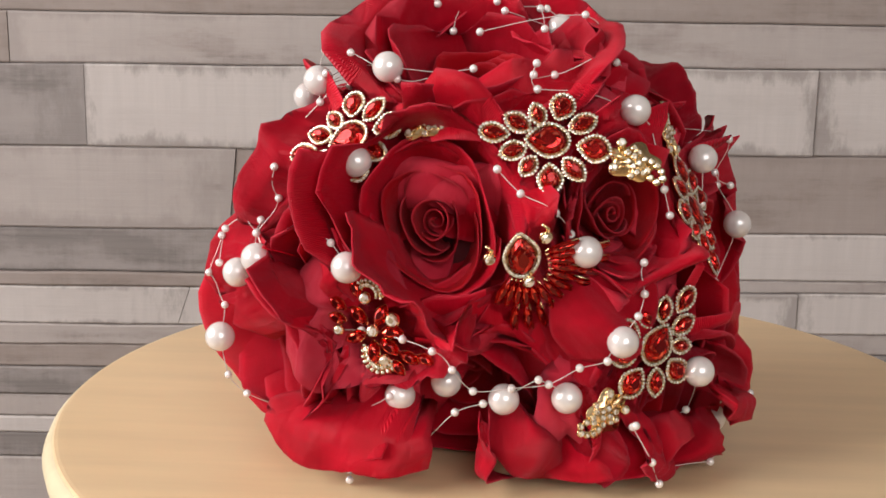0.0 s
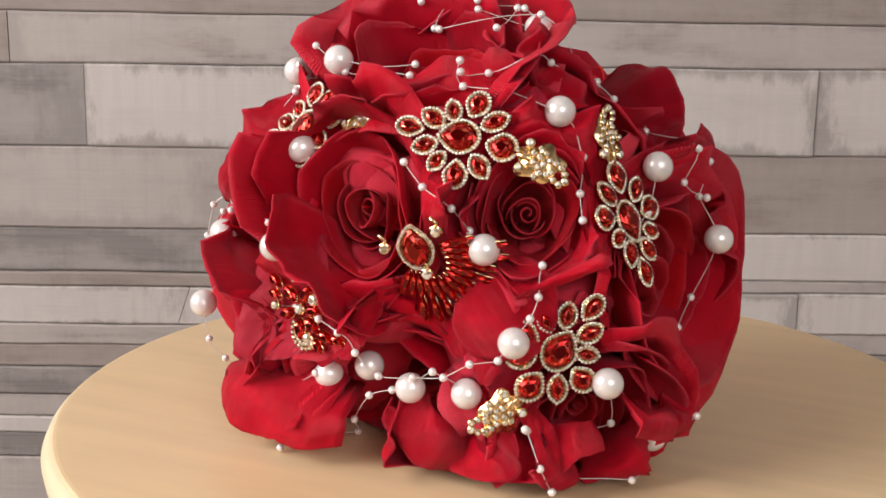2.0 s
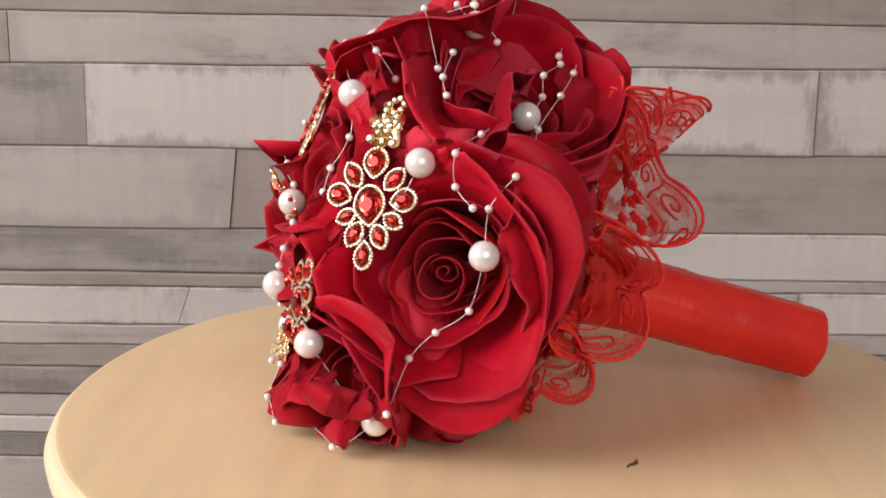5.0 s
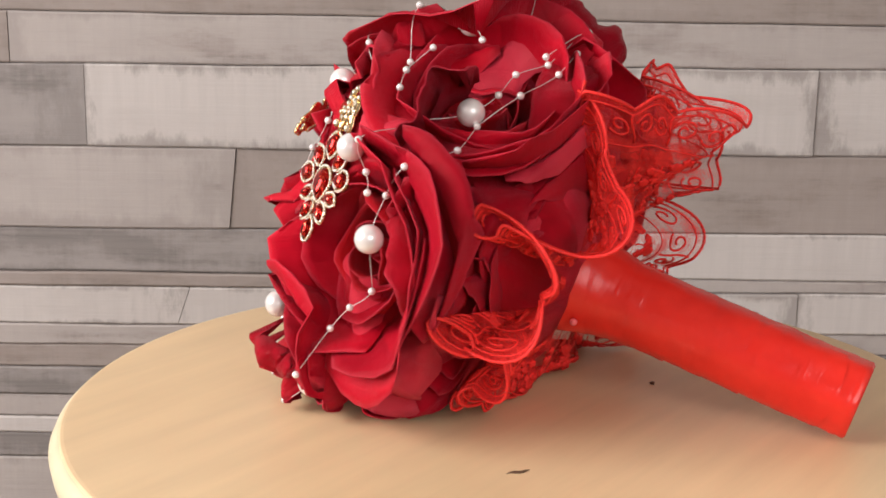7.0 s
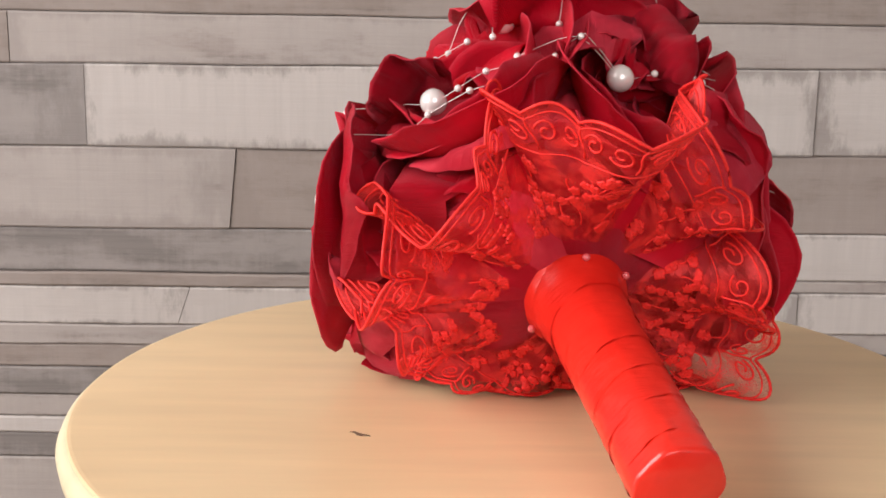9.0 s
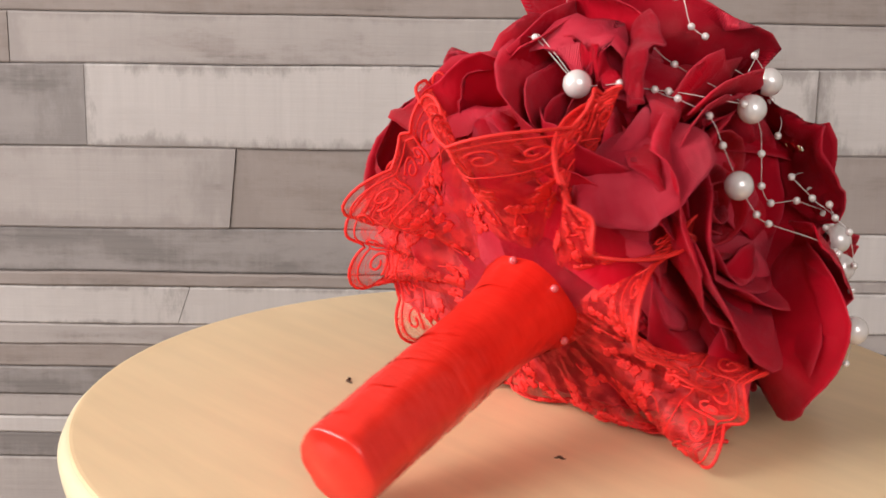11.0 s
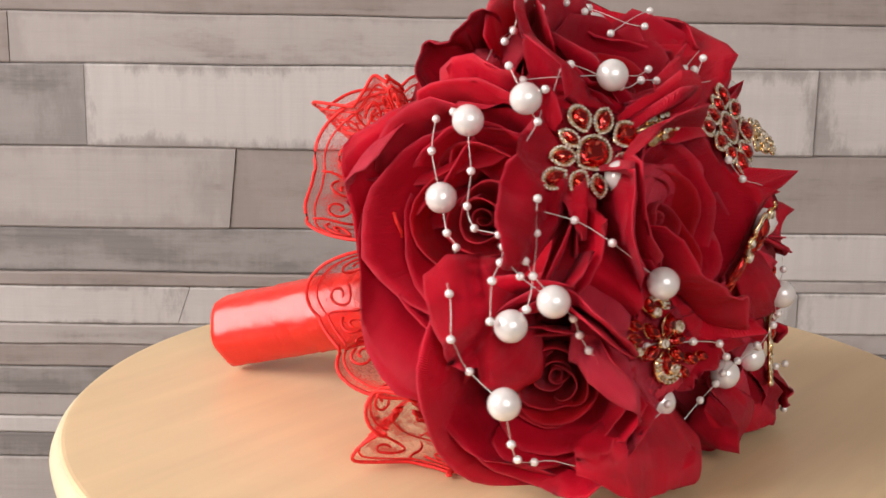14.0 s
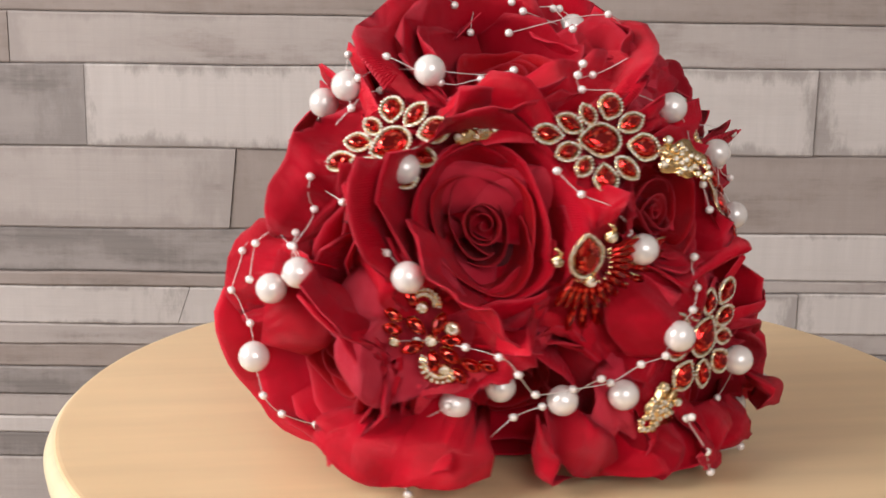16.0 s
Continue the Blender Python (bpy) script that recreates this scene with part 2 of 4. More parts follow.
slab("floor", -2.7, 1.9, -2.7, 1.3, FLOOR_Z - 0.1, FLOOR_Z, FLOORWOOD, "brown oak floor under the table", "floor")
slab("ceiling", -2.7, 1.9, -2.7, 1.3, room["z1"], room["z1"] + 0.1, PLASTER, "plain warm white ceiling", "ceiling")
slab("wall_east", room["x1"], room["x1"] + 0.1, -2.7, 1.3, FLOOR_Z, room["z1"], PLASTER, "plain warm white plaster wall", "wall")


def wall_with_opening(name, m, length, lo, hi, z0, z1):
    """A wall along its x with one opening from lo to hi, z0 to z1."""
    bm = bmesh.new()
    box(bm, 0, lo, 0, 0.1, FLOOR_Z, room["z1"])
    box(bm, hi, length, 0, 0.1, FLOOR_Z, room["z1"])
    box(bm, lo, hi, 0, 0.1, FLOOR_Z, z0)
    box(bm, lo, hi, 0, 0.1, z1, room["z1"])
    ob = new(name, mesh_of(name, bm, PLASTER, False))
    ob.matrix_world = m
    return tagged(ob, "plain warm white plaster wall with a window opening", "wall", kind="structure")


wall_with_opening("wall_west", pose(room["x0"], -2.7, 0, 0, 0, 90), 4.0, 0.70, 2.80, 0.26, 2.05)
# unseen opening, made up to go with the added fill lamp
wall_with_opening("wall_south", pose(1.9, room["y0"], 0, 0, 0, 180), 4.6, 0.25, 1.85, 0.40, 1.90)

wall_north = slab("wall_north", -2.6, 1.75, 0.022, 0.13, FLOOR_Z, room["z1"], GAP,
                  "wall clad in weathered whitewashed boards of mixed width", "wall", WALL)

# boards: z of each course's lower and upper edge, then (end x, kind) from left to right
COURSES = [
    (0.1404, 0.236, [(-0.9, "brown"), (0.62, "brown"), (1.75, "light")]),
    (0.0925, 0.1404, [(-0.437, "brown"), (0.62, "light"), (1.75, "light")]),
    (0.0067, 0.0925, [(-0.3629, "dark"), (0.3739, "white"), (1.75, "white")]),
    (-0.0766, 0.0067, [(-0.216, "light"), (0.9, "brown"), (1.75, "light")]),
    (-0.1244, -0.0766, [(0.1, "dark"), (1.75, "white")]),
    (-0.1390, -0.1244, [(0.12, "brown"), (1.75, "light")]),
    (-0.1810, -0.1390, [(-0.2695, "white"), (0.37, "white"), (1.75, "white")]),
    (-0.204, -0.1810, [(-0.1, "light"), (1.75, "light")]),
    (-0.229, -0.204, [(0.2, "brown"), (1.75, "dark")]),
    (-0.260, -0.229, [(0.1, "dark"), (1.75, "light")]),
    (-0.284, -0.260, [(0.3, "light"), (1.75, "brown")]),
    (-0.303, -0.284, [(-0.05, "white"), (1.75, "light")]),
    (-0.330, -0.303, [(-0.1, "dark"), (1.75, "dark")]),
    (-0.41, -0.330, [(0.0, "light"), (1.75, "white")]),
    (-0.47, -0.41, [(-0.2, "brown"), (1.75, "light")]),
    (-0.56, -0.47, [(0.3, "white"), (1.75, "dark")]),
    (-0.64, -0.56, [(-0.4, "light"), (1.75, "brown")]),
    (-0.75, -0.64, [(0.2, "dark"), (1.75, "light")]),
]
# how far some of the edges run out of level, and the slanting ends
SLOPE = {0.1404: -0.003, 0.0925: 0.0065, 0.0067: 0.0014, -0.0766: 0.006, -0.1244: 0.0015, -0.1390: 0.0041}
SLANT = {-0.216: 0.10, -0.2695: 0.34}
z = 0.236
kinds = ["white", "light", "brown", "dark", "light"]
rnd = random.Random(5)
while z < 2.25:
    hgt = rnd.choice((0.05, 0.07, 0.09))
    COURSES.append((z, min(z + hgt, 2.30), [(rnd.uniform(-0.9, 0.6), rnd.choice(kinds)), (1.75, rnd.choice(kinds))]))
    z += hgt
for z0, z1, ends in COURSES:
    x = -2.6
    for end, kind in ends:
        bm = bmesh.new()
        proud = rnd.uniform(0.0, 0.004)
        half = 0.0004
        cx, cz = (x + end) / 2, (z0 + z1) / 2
        n = max(2, int((end - x) / 0.03))
        front = []
        for k in range(n + 1):
            xx = x + (end - x) * k / n
            xx = min(max(xx, x + half), end - half)
            j0 = 0.0012 * noise.noise((xx * 7, z0 * 50, 1.3)) + 0.0005 * noise.noise((xx * 40, z0 * 50, 2.3)) + SLOPE.get(z0, 0.0) * min(0.9, max(-0.9, xx))
            j1 = 0.0012 * noise.noise((xx * 7, z1 * 50, 1.3)) + 0.0005 * noise.noise((xx * 40, z1 * 50, 2.3)) + SLOPE.get(z1, 0.0) * min(0.9, max(-0.9, xx))
            lean = SLANT.get(x, 0.0) if k == 0 else SLANT.get(end, 0.0) if k == n else 0.0
            col = []
            for yy, zz in ((0.021, z0 + half + j0), (-proud + 0.0012, z0 + half + j0), (-proud, z0 + 0.0022 + j0), (-proud, z1 - 0.0022 + j1), (-proud + 0.0012, z1 - half + j1), (0.021, z1 - half + j1)):
                col.append(bm.verts.new((xx - cx + lean * (zz - cz), yy, zz - cz)))
            front.append(col)
        uv = bm.loops.layers.uv.new("UVMap")
        for a, b in zip(front, front[1:]):
            for q in range(5):
                f = bm.faces.new((a[q], b[q], b[q + 1], a[q + 1]))
                for lo in f.loops:
                    lo[uv].uv = ((lo.vert.co.x + cx - x) / (end - x), (lo.vert.co.z + cz - z0) / (z1 - z0))
        bm.faces.new(front[0])
        bm.faces.new(front[-1][::-1])
        bmesh.ops.recalc_face_normals(bm, faces=bm.faces[:])
        ob = part("board", bm, PLANKS[kind], wall_north, smooth=False)
        ob.matrix_basis = pose(cx, 0, cz)
        x = end

# ---- the turning round table ----
table = tagged(new("round_table"), "round pale varnished wooden table with a cream rounded rim", "table")
bm = bmesh.new()
revolve(bm, [(0.208, -0.024), (0.216, -0.021), (0.2205, -0.014), (0.2215, -0.008), (0.2195, -0.0035), (0.2172, -0.0012)], 160)
part("rim", bm, RIM, table, "cream painted rounded rim").location = (-0.002, -0.003, 0)
bm = bmesh.new()
revolve(bm, [(0.19, -0.010), (0.2165, -0.010), (0.2168, -0.0010), (0.2160, -0.0002), (0.2145, 0.0)], 160)
part("tabletop", bm, BEECH, table, "pale varnished wooden top", smooth=False).location = (-0.002, -0.003, 0)
bm = bmesh.new()
revolve(bm, [(0.14, FLOOR_Z), (0.14, FLOOR_Z + 0.02), (0.05, FLOOR_Z + 0.05), (0.03, FLOOR_Z + 0.12), (0.026, -0.12), (0.05, -0.03), (0.05, -0.023)], 32)
part("pedestal", bm, RIM, table)
for mx, my, ang, ln in ((0.0758, 0.0481, 150, 0.011), (-0.064, 0.0377, 30, 0.005)):
    bm = bmesh.new()
    pts = [(ln * (k / 6 - 0.5), 0.0008 * math.sin(k * 1.4), 0.0) for k in range(7)]
    tube(bm, pts, lambda q: 0.0009 * math.sin(math.pi * min(0.97, max(0.03, q))) + 0.0001, 5)
    ob = part("scratch", bm, SPLINTER, table, "short dark splinter mark in the varnish")
    ob.matrix_basis = pose(mx, my, 0.0001, 0, 0, ang)

# ---- the bouquet ----
bouquet = tagged(new("bridal_bouquet"), "crimson cloth rose bouquet with pearls, ruby brooches and satin handle", "bouquet")
CENTRE = Vector((-0.015, -0.032, 0.088))


def petal_mesh(name, R, depth, top, half, flare, droop, seed, material, pinch=0.05, ruffle=0.02, nu=16, nv=12):
    """One cupped cloth petal. R: radius at the rim, depth: of its root below the heart, top: height of its rim,
    half: half its angle in degrees, flare and droop: how the rim bends out and down."""
    rg = random.Random(seed)
    ph, ph2, ph3 = rg.uniform(0, 6.3), rg.uniform(0, 6.3), rg.uniform(0, 6.3)
    skew = rg.uniform(-0.12, 0.12)
    side = rg.uniform(0.3, 1.0)
    A = radians(half)
    grid = []
    for i in range(nv + 1):
        v = i / nv
        row = []
        for j in range(nu + 1):
            u = -1 + 2 * j / nu
            wide = 0.42 + 0.58 * math.sin(min(1.0, v * 1.25) * math.pi / 2)
            L = 1 - 0.24 * abs(u) ** 2.6 + pinch * math.exp(-((u - skew) / 0.22) ** 2)
            s = v * L
            ang = A * u * wide
            e = max(0.0, s - 0.55) / 0.45
            r = R * (0.16 + 0.84 * math.sin(min(1.05, s) * math.pi / 2) ** 0.85) + flare * R * e ** 2
            zz = -depth + (depth + top) * (s ** 1.15) - droop * R * e ** 2.4
            # side edges curl back
            r += R * 0.10 * side * abs(u) ** 5 * s
            wv = ruffle * R * s ** 3
            r += wv * math.sin(3.1 * u * 1.7 + ph)
            zz += wv * (0.9 * math.sin(2.3 * u * 1.9 + ph2) + 0.5 * math.sin(7 * u + ph3) + 0.25 * math.sin(15 * u + ph))
            r += R * 0.05 * s * noise.noise((u * 1.3 + seed, v * 1.5, 0.7 * seed))
            row.append(Vector((r * math.cos(ang), r * math.sin(ang), zz)))
        grid.append(row)
    return cloth_sheet(name, grid, material)


def cloth_sheet(name, grid, material, thick=0.00035):
    """A thin sheet with two faces and an edge; UV runs across and along."""
    nv, nu = len(grid) - 1, len(grid[0]) - 1
    bm = bmesh.new()
    uv = bm.loops.layers.uv.new("UVMap")
    nor = []
    for i in range(nv + 1):
        row = []
        for j in range(nu + 1):
            du = grid[i][min(j + 1, nu)] - grid[i][max(j - 1, 0)]
            dv = grid[min(i + 1, nv)][j] - grid[max(i - 1, 0)][j]
            n = du.cross(dv)
            row.append(n.normalized() if n.length > 1e-12 else Vector((0, 0, 1)))
        nor.append(row)
    F = [[bm.verts.new(grid[i][j] + nor[i][j] * thick) for j in range(nu + 1)] for i in range(nv + 1)]
    B = [[bm.verts.new(grid[i][j] - nor[i][j] * thick) for j in range(nu + 1)] for i in range(nv + 1)]

    def quad(q, ids):
        f = bm.faces.new(q)
        for lo, (i, j) in zip(f.loops, ids):
            lo[uv].uv = (j / nu, i / nv)

    for i in range(nv):
        for j in range(nu):
            ids = [(i, j), (i, j + 1), (i + 1, j + 1), (i + 1, j)]
            quad([F[a][b] for a, b in ids], ids)
            quad([B[a][b] for a, b in ids[::-1]], ids[::-1])
    ring = [(0, j) for j in range(nu)] + [(i, nu) for i in range(nv)] + [(nv, j) for j in range(nu, 0, -1)] + [(i, 0) for i in range(nv, 0, -1)]
    for a, b in zip(ring, ring[1:] + ring[:1]):
        quad([F[b[0]][b[1]], F[a[0]][a[1]], B[a[0]][a[1]], B[b[0]][b[1]]], [b, a, a, b])
    return mesh_of(name, bm, material)


# places of the large pearls on the head
PEARLS = [(-0.0895, -0.0579, 0.1599), (-0.058, -0.0771, 0.168), (-0.0703, -0.1106, 0.0921), (-0.1112, -0.0875, 0.0891), (-0.1217, -0.0758, 0.0798),
          (-0.1291, -0.0789, 0.0521), (-0.007, -0.109, 0.0391), (0.0182, -0.1091, 0.0406), (0.0392, -0.1123, 0.0657), (0.0238, -0.1074, 0.1005),
          (0.0746, -0.0453, 0.1286), (0.0954, -0.0177, 0.0947), (0.0721, -0.0927, 0.0484), (0.0826, -0.0625, 0.0179), (0.0425, -0.0773, 0.1528),
          (0.0125, -0.025, 0.1813), (0.0447, -0.0019, 0.1449), (-0.0975, -0.0365, 0.1503), (-0.1009, -0.0265, 0.1188), (-0.0397, 0.0106, 0.1584),
          (-0.0812, -0.0915, 0.0135), (-0.0496, -0.1012, 0.0364),
          (-0.0308, -0.0999, 0.0426), (-0.0693, -0.0893, 0.1308)]
# brooches: place, direction of the longer side, outward
BROOCHES = [
    ((0.0072, -0.0955, 0.1421), (0.0339, 0.0003, -0.0075), (0.03, -0.90, 0.42)),
    ((-0.0735, -0.0785, 0.1385), (0.0400, -0.0121, 0.0117), (-0.40, -0.80, 0.50)),
    ((0.0690, -0.0665, 0.1087), (-0.0125, 0.0062, 0.0340), (0.93, -0.33, 0.25)),
    ((0.0535, -0.0990, 0.0615), (-0.0172, -0.0099, -0.0225), (0.52, -0.83, 0.15)),
    ((-0.0018, -0.1160, 0.1010), (0.003, 0.012, -0.030), (0.22, -0.95, -0.30)),
    ((-0.0600, -0.1055, 0.0650), (0.90, -0.25, -0.20), (-0.28, -0.92, 0.10)),
]
# layer: petals, radius, root depth, rim height, half angle, flare, droop, ruffle, material
OPEN = [
    (2, 0.17, 0.85, -0.26, 118, 0.02, 0.00, 0.06, "h"),
    (3, 0.29, 0.85, -0.30, 88, 0.04, 0.00, 0.06, "h"),
    (3, 0.43, 0.85, -0.24, 86, 0.07, 0.01, 0.07, "h"),
    (3, 0.58, 0.82, -0.06, 84, 0.08, 0.01, 0.08, "p"),
    (3, 0.76, 0.80, 0.16, 88, 0.13, 0.05, 0.09, "p"),
    (3, 0.93, 0.76, 0.24, 88, 0.24, 0.16, 0.10, "p"),
    (5, 1.06, 0.68, -0.14, 60, 0.24, 0.36, 0.12, "e"),
    (4, 1.20, 0.70, -0.42, 60, 0.20, 0.36, 0.12, "e"),
]
ROSES = [
    # label, heart, facing, radius, spin, seed
    ("wide open crimson cloth rose facing forward", (-0.039, -0.108, 0.111), (-0.10, -0.97, 0.18), 0.055, -62, 1, OPEN, 0.78),
    ("small tightly crumpled crimson cloth rose", (0.040, -0.100, 0.117), (0.42, -0.85, 0.32), 0.038, 75, 2),
    ("wide open crimson cloth rose on the flank", (0.088, -0.039, 0.082), (0.97, -0.22, 0.05), 0.056, 130, 3),
    ("open crimson cloth rose near the crown", (0.028, -0.006, 0.156), (0.45, 0.28, 0.85), 0.051, 10, 4),
    ("crimson cloth rose on the crown", (-0.024, -0.060, 0.176), (-0.08, -0.42, 0.90), 0.053, 200, 5),
    ("wide open crimson cloth rose with a scarlet heart", (-0.101, -0.038, 0.112), (-0.95, -0.20, 0.20), 0.055, 320, 6),
    ("crimson cloth rose leaning on the table", (-0.104, -0.085, 0.050), (-0.84, -0.48, -0.18), 0.046, 80, 7),
    ("crimson cloth rose squashed against the table", (0.066, -0.084, 0.026), (0.72, -0.62, -0.28), 0.047, 250, 8),
    ("crimson cloth rose pressed on the table in front", (-0.024, -0.088, 0.030), (-0.08, -0.80, -0.58), 0.052, 40, 9),
    ("crimson cloth rose behind the crown", (-0.058, 0.006, 0.146), (-0.50, 0.35, 0.72), 0.048, 160, 10),
    ("crimson cloth rose low beside the collar", (0.055, 0.002, 0.046), (0.78, 0.30, -0.25), 0.044, 210, 11),
]

# strings of small pearls over the head
STRINGS = []


def string_line(*line):
    """The places of a string's beads; a bare number is a large pearl of the list."""
    STRINGS.append(line)


string_line((-0.0950, -0.0598, 0.1366), (-0.0877, -0.0626, 0.1510), (-0.0772, -0.0605, 0.1596), (-0.0669, -0.0634, 0.1620), (-0.0540, -0.0787, 0.1634), (-0.0375, -0.0784, 0.1646), (-0.0238, -0.0779, 0.1633))
string_line((-0.0881, -0.0486, 0.1716), 0, (-0.0770, -0.0478, 0.1653), 1, (-0.0377, -0.0765, 0.1662), (-0.0234, -0.0737, 0.1677))
string_line((-0.0877, -0.0626, 0.1510), 0, (-0.0802, -0.0615, 0.1582))
string_line(3, (-0.1150, -0.0744, 0.0971), (-0.1113, -0.0654, 0.1106), (-0.1027, -0.0612, 0.1193), (-0.0930, -0.0839, 0.1165), (-0.0852, -0.0962, 0.1082), (-0.0777, -0.1033, 0.1002), 2)
string_line((-0.1303, -0.0725, 0.0829), (-0.1276, -0.0710, 0.0975), (-0.1207, -0.0698, 0.1029), (-0.1179, -0.0689, 0.1084))
string_line(3, (-0.1045, -0.0922, 0.0821), (-0.0995, -0.0921, 0.0745), (-0.0929, -0.0923, 0.0675), (-0.0777, -0.0970, 0.0634), (-0.0648, -0.1016, 0.0642), (-0.0477, -0.1134, 0.0641), (-0.0354, -0.1190, 0.0614), (-0.0275, -0.1187, 0.0539), (-0.0193, -0.1138, 0.0437), (-0.0041, -0.1130, 0.0452), (0.0106, -0.1155, 0.0482), (0.0225, -0.1166, 0.0558), (0.0334, -0.1138, 0.0581), 8, (0.0449, -0.1100, 0.0758), (0.0471, -0.1074, 0.0842), (0.0467, -0.1031, 0.0959))
string_line(5, (-0.1256, -0.0802, 0.0356), (-0.1181, -0.0782, 0.0267), (-0.1040, -0.0766, 0.0208), (-0.0846, -0.0944, 0.0232), (-0.0679, -0.1025, 0.0283), (-0.0532, -0.1066, 0.0377))
string_line((-0.0623, -0.0869, 0.0022), (-0.0484, -0.0772, 0.0022), (-0.0387, -0.0987, 0.0167), (-0.0267, -0.1077, 0.0323), (-0.0153, -0.1090, 0.0369), 6, (0.0065, -0.1168, 0.0504), 7)
string_line((-0.0120, -0.1066, 0.1322), (-0.0023, -0.1109, 0.1241), (0.0112, -0.1114, 0.1164), (0.0183, -0.1098, 0.1080), 9)
string_line((0.0251, -0.0980, 0.0265), (0.0385, -0.0900, 0.0218), (0.0550, -0.0840, 0.0234), (0.0696, -0.0782, 0.0266), 12)
string_line((-0.0412, -0.0317, 0.1913), (-0.0503, -0.0326, 0.1813), (-0.0643, -0.0341, 0.1831), (-0.0716, -0.0349, 0.1793))
string_line((-0.0156, -0.0277, 0.1926), (-0.0087, -0.0267, 0.1905), (0.0061, -0.0260, 0.1898), (0.0191, -0.0270, 0.1818))
string_line((0.0290, -0.0347, 0.1704), (0.0452, -0.0382, 0.1621), (0.0515, -0.0361, 0.1540))
string_line((-0.0093, 0.0187, 0.1685), (0.0070, 0.0192, 0.1602), (0.0283, 0.0130, 0.1522), (0.0472, 0.0032, 0.1396), (0.0597, 0.0019, 0.1304), (0.0752, -0.0087, 0.1217), (0.0855, -0.0164, 0.1122), 11, (0.0862, -0.0236, 0.0690), (0.0847, -0.0374, 0.0589), (0.0854, -0.0483, 0.0474), (0.0866, -0.0536, 0.0344), (0.0855, -0.0601, 0.0255), 13, (0.0719, -0.0770, 0.0124), (0.0545, -0.0953, 0.0074), (0.0513, -0.1048, 0.0121), (0.0490, -0.1100, 0.0208), (0.0449, -0.1098, 0.0297), (0.0457, -0.1138, 0.0317))
string_line((-0.0218, -0.0542, 0.1812), (0.0172, -0.0459, 0.1754), (0.0381, -0.0407, 0.1640))
string_line((-0.0120, -0.0351, 0.1899), 15, (0.0174, -0.0156, 0.1743))
string_line((0.0022, -0.0854, 0.1715), (0.0026, -0.0827, 0.1602), 14, (0.0529, -0.0775, 0.1354), (0.0549, -0.0853, 0.1221), (0.0574, -0.0882, 0.1121))
string_line((0.0011, -0.0821, 0.1666), (0.0096, -0.0731, 0.1657), (0.0302, -0.0648, 0.1637), (0.0407, -0.0589, 0.1594))
string_line(10, (0.0740, -0.0545, 0.1108), (0.0712, -0.0664, 0.0988), (0.0726, -0.0698, 0.0936))
string_line((0.0052, -0.0551, 0.1830), (0.0032, -0.0269, 0.1899), (-0.0135, -0.0104, 0.1890), (-0.0130, -0.0099, 0.1808))
string_line((-0.0342, -0.0324, 0.1798), (-0.0258, -0.0183, 0.1794), (-0.0390, -0.0176, 0.1765), (-0.0674, -0.0206, 0.1679), 17, (-0.1008, -0.0409, 0.1312), (-0.1023, -0.0404, 0.1174), (-0.1041, -0.0455, 0.1096), (-0.1074, -0.0595, 0.1096), (-0.1110, -0.0744, 0.1025), (-0.1127, -0.0790, 0.0978), 3)
string_line((-0.0971, -0.0712, 0.1220), (-0.1035, -0.0741, 0.1119), (-0.1127, -0.0790, 0.0978), (-0.1170, -0.0792, 0.0856), 4)
string_line(18, (-0.1059, -0.0334, 0.1063), (-0.1079, -0.0397, 0.1018), (-0.1182, -0.0526, 0.0906), (-0.1236, -0.0570, 0.0768), (-0.1268, -0.0626, 0.0626), 5)
string_line((0.0072, 0.0123, 0.1678), (-0.0197, 0.0114, 0.1658), 19, (-0.0566, 0.0019, 0.1599), (-0.0714, -0.0036, 0.1582), (-0.0804, -0.0080, 0.1549), (-0.0913, -0.0159, 0.1483), (-0.0973, -0.0185, 0.1363), 18)
string_line((0.0904, -0.0228, 0.1133), (0.0821, -0.0303, 0.1203), (0.0739, -0.0304, 0.1288), (0.0626, -0.0205, 0.1399), 16, (0.0336, 0.0049, 0.1522), (0.0209, 0.0054, 0.1603), (0.0066, 0.0132, 0.1642), (-0.0078, 0.0106, 0.1683), (-0.0212, 0.0105, 0.1659), 19)
string_line((-0.0640, -0.0008, 0.1599), (-0.0759, -0.0074, 0.1579), (-0.0981, -0.0298, 0.1530))
string_line(20, (-0.0701, -0.1037, 0.0040), (-0.0693, -0.1099, 0.0022))

on_cloth = []
for line in STRINGS:
    places = [Vector(PEARLS[q]) if isinstance(q, int) else Vector(q) for q in line]
    on_cloth.extend(places)
    for a, b in zip(places, places[1:]):
        on_cloth.extend(a.lerp(b, w) for w in (0.33, 0.67))
BEADS = np.array(on_cloth)
BEAD_R = np.linalg.norm(BEADS - np.array(CENTRE), axis=1)
BEAD_D = (BEADS - np.array(CENTRE)) / BEAD_R[:, None]

HEARTS = np.array([spec[1] for spec in ROSES])
REACH = np.array([spec[3] for spec in ROSES])
# how far the rims of the outer petals stand out
RIMS = [(-0.127, -0.045, 0.128), (0.104, -0.030, 0.068), (0.094, -0.020, 0.130), (-0.132, -0.070, 0.050), (-0.035, -0.138, 0.108), (0.035, -0.118, 0.130), (-0.030, -0.050, 0.200), (0.030, 0.010, 0.178)]
ANCHORS = np.array(PEARLS + [b[0] for b in BROOCHES] + RIMS)
ANCHOR_R = np.linalg.norm(ANCHORS - np.array(CENTRE), axis=1)
ANCHOR_D = (ANCHORS - np.array(CENTRE)) / ANCHOR_R[:, None]
